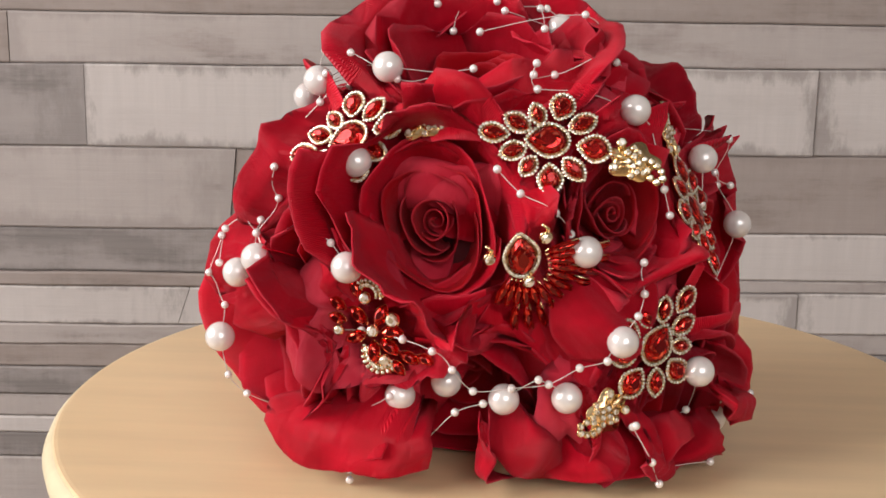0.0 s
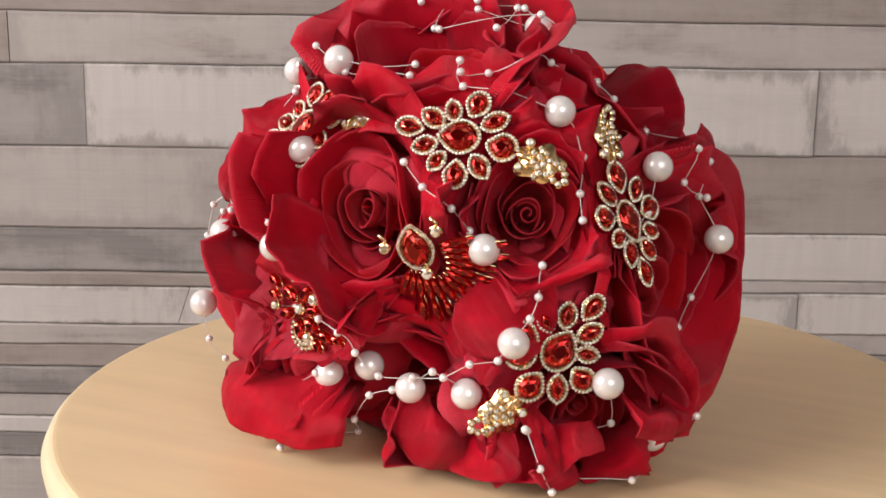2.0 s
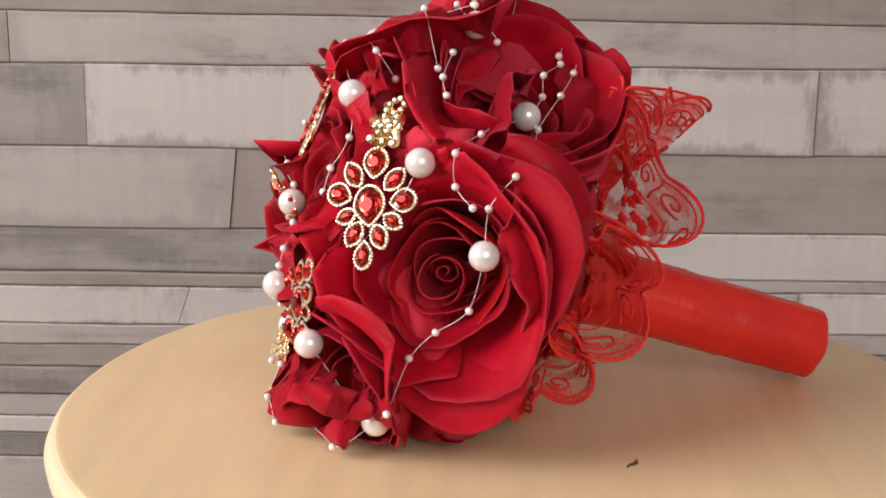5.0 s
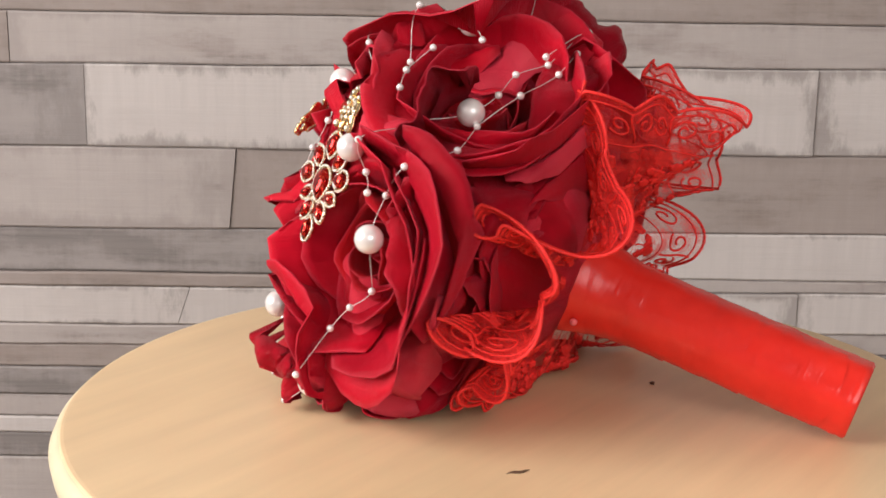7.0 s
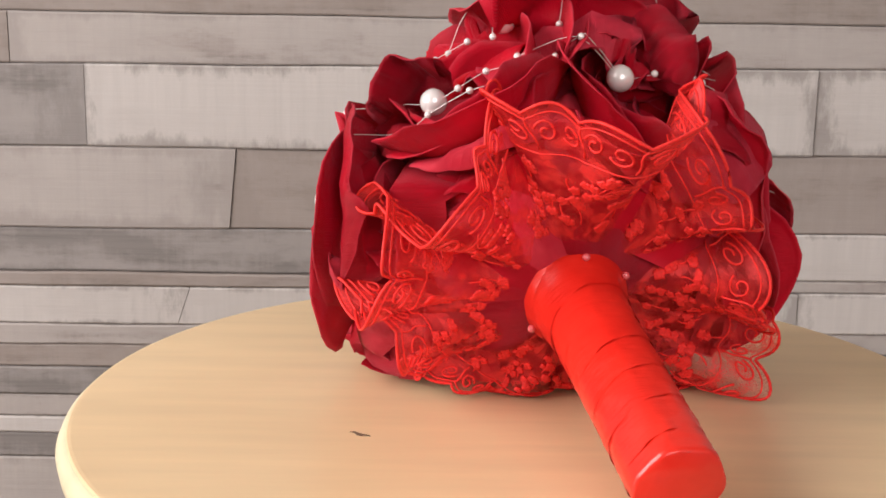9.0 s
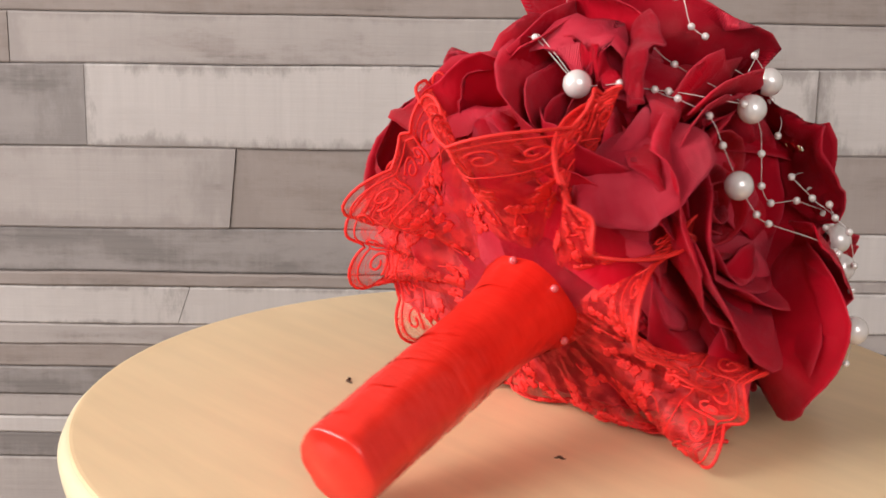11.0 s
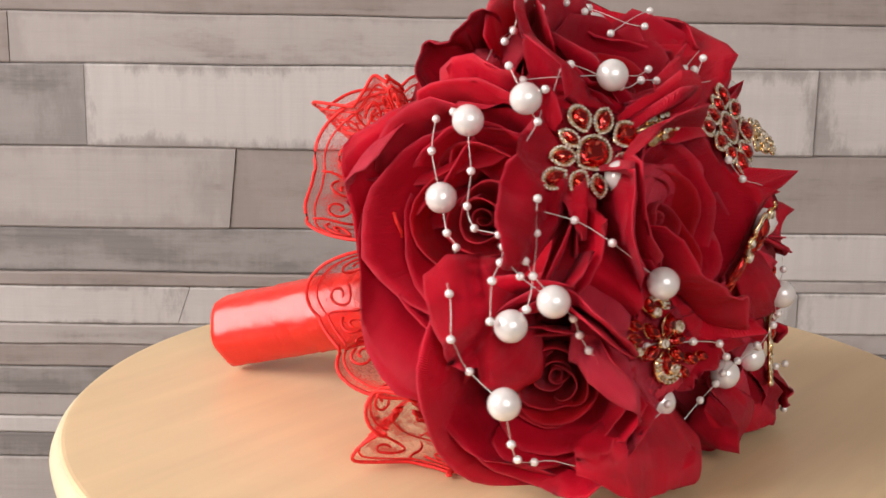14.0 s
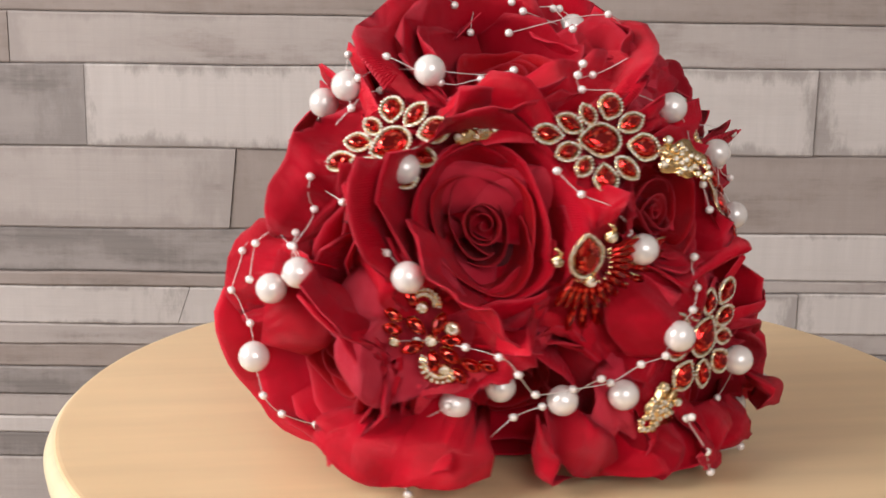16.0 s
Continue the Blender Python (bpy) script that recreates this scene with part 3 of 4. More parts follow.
H0, H1 = Vector((-0.0185, 0.002, 0.0635)), Vector((-0.0508, 0.1470, 0.0190))
HDIR = (H1 - H0).normalized()
HLEN = (H1 - H0).length
HM = frame_of(H0, HDIR.cross(Vector((0, 0, 1))), HDIR)  # z runs along the handle, y down


def press(P, origin, m, ax, ay, shift, sink, tall, rise=0.0):
    """Cloth under a stiff thing is pressed below its plane; the dent runs out softly."""
    R = np.array(m.to_3x3())
    q = (P - np.array(origin)) @ R
    rho = np.hypot((q[:, 0] - shift) / ax, (q[:, 1] - rise) / ay)
    limit = -sink + np.clip(rho - 1.0, 0, None) ** 1.2 * 0.03
    hit = (rho < 1.5) & (q[:, 2] > limit) & (q[:, 2] < tall)
    q[hit, 2] = limit[hit]
    return q @ R.T + np.array(origin)


def settle_cloth(P, i, tuck=1.0):
    """Tuck the cloth of rose i under its neighbours, the jewellery and the collar. P: places in the bouquet's space."""
    C = np.array(CENTRE)
    # handled cloth is never regular
    d = np.linalg.norm(P[:, None, :] - HEARTS[None], axis=2) / REACH[None]
    worn = np.clip(d[:, i], 0.3, 1.0)[:, None]
    P = P + worn * np.array([noise.noise_vector(Vector(p) * 34 + Vector((i * 3.1, 0, 0))) for p in P]) * 0.0034
    P = P + worn * np.array([noise.noise_vector(Vector(p) * 130 + Vector((0, i * 2.3, 0))) for p in P]) * 0.0008
    own = d[:, i].copy()
    d[:, i] = 9.0
    over = np.clip(own - d.min(axis=1), 0, 1.2)
    if tuck == 0:
        over[:] = 0
    v = P - C
    r = np.linalg.norm(v, axis=1)
    u = v / r[:, None]
    r = r - np.minimum(0.040, 0.034 * np.clip(over - 0.06, 0, None)) * tuck
    w = 1 / (np.arccos(np.clip(u @ ANCHOR_D.T, -1, 1)) ** 2.5 + 2e-3)
    lim = (w @ ANCHOR_R) / w.sum(axis=1) + 0.006
    near = ((u @ ANCHOR_D.T).max(axis=1) > 0.80) & (tuck > 0)
    r = np.where(near & (r > lim), lim + 0.5 * (r - lim), r)
    # the strings of beads lie on the cloth
    far = np.arccos(np.clip(u @ BEAD_D.T, -1, 1)) * r[:, None]
    lie = np.where(far < 0.013, BEAD_R[None] - 0.0014 + 0.6 * np.clip(far - 0.0022, 0, None), 9.0).min(axis=1)
    r = np.where((r > lie) & (r < lie + 0.008), lie, r)
    P = C + u * r[:, None]
    for k, (o, xd, out) in enumerate(BROOCHES):
        m = frame_of(o, xd, out)
        if (i, k) == (0, 1):
            P = press(P, o, m, 0.024, 0.014, -0.002, 0.0020, 0.05, 0.010)
        elif k < 4:
            P = press(P, o, m, 0.031, 0.021, 0.006, 0.0020, 0.05 if k == 1 else 0.022)
        elif k == 4:
            P = press(P, o, m, 0.029, 0.022, 0.013, 0.0034, 0.040, 0.004)
        else:
            P = press(P, o, m, 0.021, 0.019, 0.004, 0.0030, 0.045)
    for k, p in enumerate(PEARLS):
        if (i, k) == (0, 23):
            continue
        out = Vector(p) - CENTRE
        m = frame_of(p, out.orthogonal(), out)
        P = press(P, p, m, 0.0080, 0.0080, 0.0, 0.0045, 0.018)
    # behind the head the collar holds the petals back
    R = np.array(HM.to_3x3())
    q = (P - np.array(H0)) @ R
    rho = np.hypot(q[:, 0], q[:, 1])
    ca, sa = q[:, 0] / (rho + 1e-6), q[:, 1] / (rho + 1e-6)
    lim = 0.010 + np.clip(rho / 0.11, 0, 1) * (0.006 - 0.030 * np.clip(ca, 0, None) - 0.022 * np.clip(sa, 0, None))
    hit = (q[:, 2] > lim) & (rho < 0.14)
    q[hit, 2] = lim[hit] + 0.15 * (q[hit, 2] - lim[hit])
    P = q @ R.T + np.array(H0)
    # what would hang below the tabletop lies on it
    low = P[:, 2] < 0.0130
    P[low, 2] = 0.0012 + 0.0118 * np.exp((P[low, 2] - 0.0130) / 0.0118)
    return P


def rose(name_label, place, facing, R, spin, seed, layers=OPEN, squash=1.0):
    """A cloth rose with its heart at place, open towards facing."""
    f = Vector(facing).normalized()
    side = f.cross(Vector((0, 0, 1)))
    if side.length < 0.1:
        side = Vector((1, 0, 0))
    m = frame_of(place, side, f) @ pose(0, 0, 0, 0, 0, spin)
    rg = random.Random(seed)
    # calyx holds the petals' roots
    bm = bmesh.new()
    revolve(bm, [(0.03 * R, -0.92 * R), (0.12 * R, -0.88 * R), (0.18 * R, -0.84 * R), (0.08 * R, -0.78 * R)], 12)
    head = part("rose", bm, LEAF, bouquet, name_label)
    head.matrix_basis = m
    # the rolled heart
    grid = []
    turns, nu, nv = 1.7, 40, 6
    for i in range(nv + 1):
        v = i / nv
        row = []
        for j in range(nu + 1):
            q = j / nu
            a = 2 * math.pi * turns * q
            r = R * (0.018 + 0.115 * q) * (0.72 + 0.28 * v)
            row.append(Vector((r * math.cos(a), r * math.sin(a), -0.70 * R + v * R * (0.38 + 0.03 * math.sin(a * 1.3 + seed)) - 0.08 * R * q * v)))
        grid.append(row)
    ob = new("heart", cloth_sheet("heart", grid, PETAL_HEART))
    ob.parent = head
    k = 0
    for li, (n, rad, dep, top, half, fl, dr, ruf, kind) in enumerate(layers):
        a0 = rg.uniform(0, 360)
        for q in range(n):
            k += 1
            sd = seed * 101 + k
            rr = rad * R * rg.uniform(0.88, 1.12)
            edge = kind == "e" and rg.random() < 0.45
            mt = PETAL_HEART if kind == "h" else PETAL_EDGE if edge else PETAL
            outer = li >= len(layers) - 3
            me = petal_mesh("petal", rr, dep * R, (top + rg.uniform(-0.03, 0.03)) * R, half * rg.uniform(0.92, 1.1), fl * rg.uniform(0.6, 1.5),
                            dr * rg.uniform(0.5, 1.5), sd, mt, 0.07 if outer else 0.03, ruf, 20 if outer else 14, 14 if outer else 10)
            pt = new("petal", me)
            pt.parent = head
            loc = pose(0, 0, 0, rg.uniform(-10, 10), rg.uniform(-10, 10), a0 + 360 * q / n + rg.uniform(-12, 12))
            loc = Matrix.Diagonal((1.0, squash, 1.0, 1.0)) @ loc if squash != 1.0 else loc
            M = np.array(m @ loc)
            co = np.empty(len(me.vertices) * 3)
            me.vertices.foreach_get("co", co)
            P = settle_cloth(co.reshape(-1, 3) @ M[:3, :3].T + M[:3, 3], seed - 1)
            back = np.array(m.inverted())
            me.vertices.foreach_set("co", (P @ back[:3, :3].T + back[:3, 3]).ravel())
            me.update()
            if edge:
                pt["label"] = "crimson petal with a pale greenish edge"
    return head


for spec in ROSES:
    rose(*spec)



def loose_petal(base, tip, outward, width, bulge, seed, pale=False, free=False):
    """A single large petal that hangs out from between the roses, from its base to its tip."""
    rg = random.Random(seed * 17)
    a, b = Vector(base), Vector(tip)
    d = b - a
    n = Vector(outward)
    n = (n - d * (n.dot(d) / d.length_squared)).normalized()
    side = d.normalized().cross(n)
    curl, lean, ph = rg.uniform(-0.008, 0.006), rg.uniform(-0.2, 0.2), rg.uniform(0, 6.3)
    nu, nv = 22, 16
    grid = []
    for i in range(nv + 1):
        v = i / nv
        w = width / 2 * (0.45 + 0.55 * math.sin(min(1.0, v * 1.5) * math.pi / 2))
        row = []
        for j in range(nu + 1):
            u = -1 + 2 * j / nu
            L = 1 - 0.38 * abs(u) ** 2.3 + 0.05 * math.exp(-((u - lean) / 0.2) ** 2)
            s = v * L
            out = bulge * math.sin(math.pi * min(1, s)) - 0.16 * width * u * u * (0.4 + 0.6 * s) + curl * s ** 3
            out += 0.0036 * s * math.sin(5.2 * u + ph) + 0.0016 * s * s * math.sin(12 * u + 2 * ph) + 0.0005 * s * math.sin(31 * u + 5 * v) + 0.003 * s * noise.noise((u * 1.5 + seed, v * 2, 0.3))
            row.append(a + d * (s + 0.02 * s * math.sin(6 * u + ph)) + side * (w * u) + n * out)
        grid.append(row)
    me = cloth_sheet("petal", grid, PETAL_EDGE if pale else PETAL)
    co = np.empty(len(me.vertices) * 3)
    me.vertices.foreach_get("co", co)
    if not free:
        me.vertices.foreach_set("co", settle_cloth(co.reshape(-1, 3), 0, 0).ravel())
    me.update()
    ob = new("petal", me)
    ob.parent = bouquet
    ob["label"] = "large crimson cloth petal with a pale greenish edge" if pale else "large crimson cloth petal"
    return ob


loose_petal((-0.084, -0.076, 0.118), (-0.114, -0.070, 0.139), (-0.51, -0.78, 0.37), 0.071, 0.004, 1, False)
loose_petal((-0.101, -0.068, 0.089), (-0.136, -0.060, 0.066), (-0.64, -0.76, 0.06), 0.062, 0.004, 2, False)
loose_petal((-0.066, -0.100, 0.035), (-0.075, -0.114, 0.005), (-0.28, -0.93, -0.24), 0.072, 0.008, 4, False)
loose_petal((0.009, -0.095, 0.027), (0.005, -0.116, 0.008), (0.14, -0.95, -0.29), 0.051, 0.01, 6, False)
loose_petal((0.035, -0.090, 0.026), (0.046, -0.108, 0.005), (0.32, -0.90, -0.28), 0.065, 0.008, 7, False)
loose_petal((0.043, -0.020, 0.142), (0.073, -0.007, 0.152), (0.64, -0.45, 0.63), 0.054, 0.004, 10, False)
loose_petal((0.011, -0.074, 0.139), (0.013, -0.074, 0.175), (0.20, -0.78, 0.59), 0.080, 0.008, 11, False)
loose_petal((-0.037, -0.108, 0.070), (-0.027, -0.122, 0.054), (-0.10, -0.99, -0.05), 0.072, 0.006, 14, False)
loose_petal((0.051, -0.096, 0.024), (0.050, -0.114, 0.012), (0.67, -0.71, -0.21), 0.049, 0.008, 17, False)
loose_petal((0.070, -0.072, 0.021), (0.087, -0.072, 0.004), (0.80, -0.55, -0.23), 0.062, 0.008, 18, False)
loose_petal((0.075, -0.024, 0.044), (0.069, -0.007, 0.022), (0.97, 0.11, -0.20), 0.051, 0.006, 21, True)
loose_petal((0.029, -0.055, 0.161), (0.029, -0.069, 0.177), (0.77, -0.18, 0.61), 0.041, 0.005, 22, False)
loose_petal((0.020, 0.015, 0.146), (0.005, 0.043, 0.145), (0.72, 0.46, 0.52), 0.062, 0.005, 23, False)
loose_petal((0.089, -0.077, 0.036), (0.095, -0.082, 0.024), (0.97, -0.18, -0.14), 0.036, 0.006, 25, False)
loose_petal((0.062, 0.013, 0.090), (0.102, -0.002, 0.086), (0.66, 0.74, 0.11), 0.072, 0.006, 26, False)
loose_petal((-0.050, -0.004, 0.164), (-0.073, -0.001, 0.178), (-0.24, 0.72, 0.65), 0.048, 0.004, 28, False)
loose_petal((-0.016, -0.098, 0.014), (-0.007, -0.116, 0.007), (-0.59, -0.67, -0.46), 0.036, 0.006, 32, False)
loose_petal((-0.076, -0.065, 0.047), (-0.084, -0.050, 0.021), (-0.94, -0.22, -0.26), 0.045, 0.006, 36, True)
loose_petal((-0.032, -0.010, 0.157), (-0.050, 0.008, 0.173), (-0.63, -0.12, 0.76), 0.048, 0.006, 37, False)
loose_petal((0.019, -0.092, 0.023), (0.039, -0.112, 0.005), (-0.13, -0.91, -0.39), 0.056, 0.006, 40, False)
loose_petal((-0.070, -0.093, 0.020), (-0.079, -0.105, 0.007), (-0.68, -0.69, -0.25), 0.060, 0.006, 42, False)
loose_petal((-0.062, -0.060, 0.120), (-0.053, -0.014, 0.114), (-0.90, -0.10, 0.41), 0.085, 0.004, 44, True)
loose_petal((-0.059, -0.082, 0.065), (-0.049, -0.046, 0.052), (-0.90, -0.39, -0.21), 0.060, 0.004, 45, True)

# the front rose's lowest petal stands up and rolls over at its rim
loose_petal((-0.042, -0.092, 0.086), (-0.048, -0.131, 0.088), (-0.68, -0.10, -0.72), 0.074, 0.007, 51, False, True)
# wide petal with a pale rim under the spray brooch
loose_petal((-0.066, -0.094, 0.098), (-0.079, -0.111, 0.040), (-0.42, -0.90, 0.05), 0.058, 0.006, 52, True)
# backs of the outer petals beside the collar, with pale rims
loose_petal((-0.070, 0.012, 0.142), (-0.098, 0.022, 0.108), (-0.50, 0.85, 0.10), 0.062, 0.004, 54, True, True)
loose_petal((-0.050, -0.030, 0.172), (-0.036, 0.002, 0.170), (-0.45, 0.60, 0.66), 0.052, 0.005, 56, True, True)
# a petal laps over the half-sunk brooch
loose_petal((0.018, -0.100, 0.090), (0.046, -0.111, 0.064), (0.25, -0.95, 0.10), 0.046, 0.004, 62, False, True)
for a, reach, sd in ((262, 0.070, 57), (298, 0.078, 58), (332, 0.082, 59), (5, 0.074, 60), (225, 0.070, 61)):
    c, d = math.cos(radians(a)), math.sin(radians(a))
    loose_petal(HM @ Vector((0.016 * c, 0.016 * d, 0.022)), HM @ Vector((reach * c, reach * d, -0.004 - 0.010 * max(0, c))), HDIR, 0.066, 0.006, sd, sd == 58, True)

# a dark red ball added to fill the gaps between the roses
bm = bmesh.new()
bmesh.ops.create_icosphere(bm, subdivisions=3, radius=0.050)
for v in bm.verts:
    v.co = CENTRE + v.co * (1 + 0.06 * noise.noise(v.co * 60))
part("foam_core", bm, FILLER, bouquet, "dark red filler ball between the roses")

# ---- handle bound in satin ribbon ----


def handle_radius(s):
    return 0.0192 - 0.0012 * s + 0.0085 * math.exp(-((s - 0.02) / 0.16) ** 2)


bm = bmesh.new()
revolve(bm, [(handle_radius(k / 12) - 0.0012, HLEN * k / 12 * 0.99) for k in range(13)], 32)
handle = part("handle", bm, SATIN, bouquet, "handle bound in glossy red satin ribbon")
handle.matrix_basis = HM
WRAPS = 8
for w in range(WRAPS):
    bm = bmesh.new()
    s0, s1 = w / WRAPS - 0.02, (w + 1) / WRAPS + (0.035 if w < WRAPS - 1 else 0.0)
    n, rows = 64, []
    for k in range(9):
        q = k / 8
        row = []
        for j in range(n):
            a = 2 * math.pi * j / n
            tilt = 0.10 * math.sin(a + 0.4 + 0.25 * w) * (1.0 if w < WRAPS - 1 else 1 - q)
            if w == 0:
                tilt *= q
            s = min(1.0, max(0.0, s0 + (s1 - s0) * q + tilt * 0.35))
            r = handle_radius(s) + 0.00035 * q + 0.0002
            r += 0.0004 * noise.noise((math.cos(a) * 1.5, math.sin(a) * 1.5, s * 9 + w)) + 0.0005 * noise.noise((math.cos(a) * 4, math.sin(a) * 4, s * 40 + w))
            r *= 1 + 0.03 * math.cos(6 * a + 0.6) * s
            row.append(bm.verts.new((r * math.cos(a), r * math.sin(a), s * HLEN)))
        rows.append(row)
    for a, b in zip(rows, rows[1:]):
        for j in range(n):
            bm.faces.new((a[j], a[(j + 1) % n], b[(j + 1) % n], b[j]))
    if w == WRAPS - 1:
        ring = [bm.verts.new((v.co.x * 0.94, v.co.y * 0.94, v.co.z + 0.0012)) for v in rows[-1]]
        for j in range(n):
            bm.faces.new((rows[-1][j], rows[-1][(j + 1) % n], ring[(j + 1) % n], ring[j]))
        bm.faces.new(ring)
    part("ribbon_wrap", bm, SATIN, handle)

# ---- pearls ----
bm = bmesh.new()
bmesh.ops.create_uvsphere(bm, u_segments=28, v_segments=18, radius=0.00635)
PEARL_MESH = mesh_of("pearl", bm, PEARL)
for p in PEARLS:
    piece("pearl", PEARL_MESH, bouquet, Matrix.Translation(p), "large ivory pearl bead")

# ---- lace collar round the handle's root ----
TAU = 2 * math.pi


def collar(a, q):
    """A place on the gathered collar: a round it, q from the root (0) to the edge (1)."""
    k = 9
    c, d = math.cos(a), math.sin(a)
    wave = k * a + 1.1 * math.sin(2 * a + 0.4) + 0.8 * math.sin(3 * a)
    ruff = math.sin(wave)
    up = 0.62 + 0.22 * max(0.0, -d) - 0.35 * max(0.0, d)
    aa = a + 0.19 * up * q * math.cos(wave) + 0.05 * q * math.sin(2.7 * wave)
    rho = 0.023 + q * (0.078 + 0.006 * math.sin(3 * a + 0.9) - 0.008 * max(0, c) - 0.036 * max(0, c) * max(0, d) + 0.010 * up * ruff + 0.006 * max(0, c) * max(0, -d) - 0.026 * max(0, -c) ** 2 * min(1.0, max(0, 0.35 - d)) + 0.008 * max(0, -c) * max(0, d))
    rho += 0.0060 * max(0.0, q - 0.7) / 0.3 * abs(math.sin(21 * a))
    lean = -0.022 * max(0, c) - 0.002 * max(0, -c) - 0.020 * max(0, d) + 0.004 * max(0, -d) - 0.014 * max(0, -d) * max(0, -c)
    fold = -0.036 * up * ruff * q ** 0.7 + 0.008 * math.sin(2.7 * wave + 1.0) * q
    axial = 0.018 + q * (0.010 + lean + fold * (1 - 0.7 * max(0, c) * max(0, d + 0.2)) + 0.010 * noise.noise((c * 3, d * 3, q * 2.5)))
    axial = max(axial, 0.006 + lean * q)
    p = HM @ Vector((rho * math.cos(aa), rho * math.sin(aa), axial))
    if p.z < 0.010:
        p.z = 0.0014 + 0.0086 * math.exp((p.z - 0.010) / 0.0086)
    return p


bm = bmesh.new()
uv = bm.loops.layers.uv.new("UVMap")
NA, NQ = 336, 14
ring = [[bm.verts.new(collar(TAU * i / NA, j / NQ)) for j in range(NQ + 1)] for i in range(NA)]
for i in range(NA):
    for j in range(NQ):
        f = bm.faces.new((ring[i][j], ring[(i + 1) % NA][j], ring[(i + 1) % NA][j + 1], ring[i][j + 1]))
        for lo, (ii, jj) in zip(f.loops, ((i, j), (i + 1, j), (i + 1, j + 1), (i, j + 1))):
            lo[uv].uv = (ii / NA * 0.62, jj / NQ * 0.085)
lace = part("lace_collar", bm, TULLE, bouquet, "gathered red tulle lace collar with scalloped edge")


def cord(bm, path, radius, closed=False):
    tube(bm, [collar(a, q) for a, q in path], radius, 5, closed)


# scalloped border: two cords
bm = bmesh.new()
for q0, rad in ((1.0, 0.0008), (0.955, 0.0005), (0.74, 0.0004)):
    cord(bm, [(TAU * i / 504, q0) for i in range(504)], rad, True)
part("scalloped_border", bm, CORD, lace)

# scrolls under each scallop
bm = bmesh.new()
for s in range(42):
    for side in (-1, 1):
        a0 = TAU * (s + 0.5 + 0.24 * side) / 42
        pts = []
        for k in range(26):
            w = k / 25
            r = 1.0 - 0.78 * w
            th = side * (0.5 + w * 2.6 * math.pi)
            pts.append((a0 + 0.031 * r * math.cos(th), 0.86 + 0.062 * r * math.sin(th)))
        cord(bm, pts, 0.00062)
    a0 = TAU * s / 42
    cord(bm, [(a0 + 0.004 * math.sin(6 * w), 0.97 - 0.2 * w) for w in (0, 0.2, 0.4, 0.6, 0.8, 1.0)], 0.0006)
part("scroll_embroidery", bm, CORD, lace)

# sprigs of small flowers over the net
bm = bmesh.new()
rl = random.Random(12)
for s in range(120):
    a0, q0 = TAU * (s + rl.uniform(-0.3, 0.3)) / 120, rl.uniform(0.22, 0.70)
    cord(bm, [(a0 + 0.02 * math.sin(3.5 * w + s), q0 + 0.16 * (w - 0.5)) for w in (0, 0.17, 0.33, 0.5, 0.67, 0.83, 1)], 0.00042)
    for fl in range(3):
        ca, cq = a0 + rl.uniform(-0.035, 0.035), q0 + rl.uniform(-0.09, 0.09)
        shrink = 1 / max(0.35, cq)
        for pet in range(5):
            th = TAU * pet / 5 + rl.uniform(-0.2, 0.2)
            path = []
            for k in range(9):
                w = TAU * k / 8
                dx = 0.55 + 0.5 * math.cos(w)
                dy = 0.32 * math.sin(w)
                path.append((ca + 0.0175 * shrink * 0.8 * (dx * math.cos(th) - dy * math.sin(th)), cq + 0.019 * 1.2 * (dx * math.sin(th) + dy * math.cos(th))))
            cord(bm, path[:-1], 0.0008, True)
part("flower_embroidery", bm, CORD, lace)

# pins with pink pearl heads at the ribbon's top
bm = bmesh.new()
bmesh.ops.create_uvsphere(bm, u_segments=14, v_segments=10, radius=0.0019)
PIN = mesh_of("pin_head", bm, PINK)
for a in (150, 95, 30, 215, 270):
    s = 0.16
    r = handle_radius(s) + 0.0018
    piece("pin_head", PIN, handle, pose(r * math.cos(radians(a)), r * math.sin(radians(a)), s * HLEN), "pink pearl pin head")

# ---- strings of small pearls ----
bm = bmesh.new()
bmesh.ops.create_uvsphere(bm, u_segments=14, v_segments=10, radius=0.00172)
BEAD_MESH = mesh_of("bead", bm, PEARL)
from mathutils.bvhtree import BVHTree

verts, faces = [], []
for head in [o for o in bouquet.children if o.name.startswith(("rose", "petal"))]:
    for pt in head.children or [head]:
        base = len(verts)
        verts.extend(head.matrix_basis @ v.co for v in pt.data.vertices)
        faces.extend([base + i for i in p.vertices] for p in pt.data.polygons)
CLOTH = BVHTree.FromPolygons(verts, faces)


def lifted(p, above, most=0.014):
    """p, or the place just above the cloth that would hide it."""
    n = (p - CENTRE).normalized()
    hit = CLOTH.ray_cast(p + n * most, -n, most + 0.004)
    return hit[0] + n * above if hit[0] is not None else p


placed = []


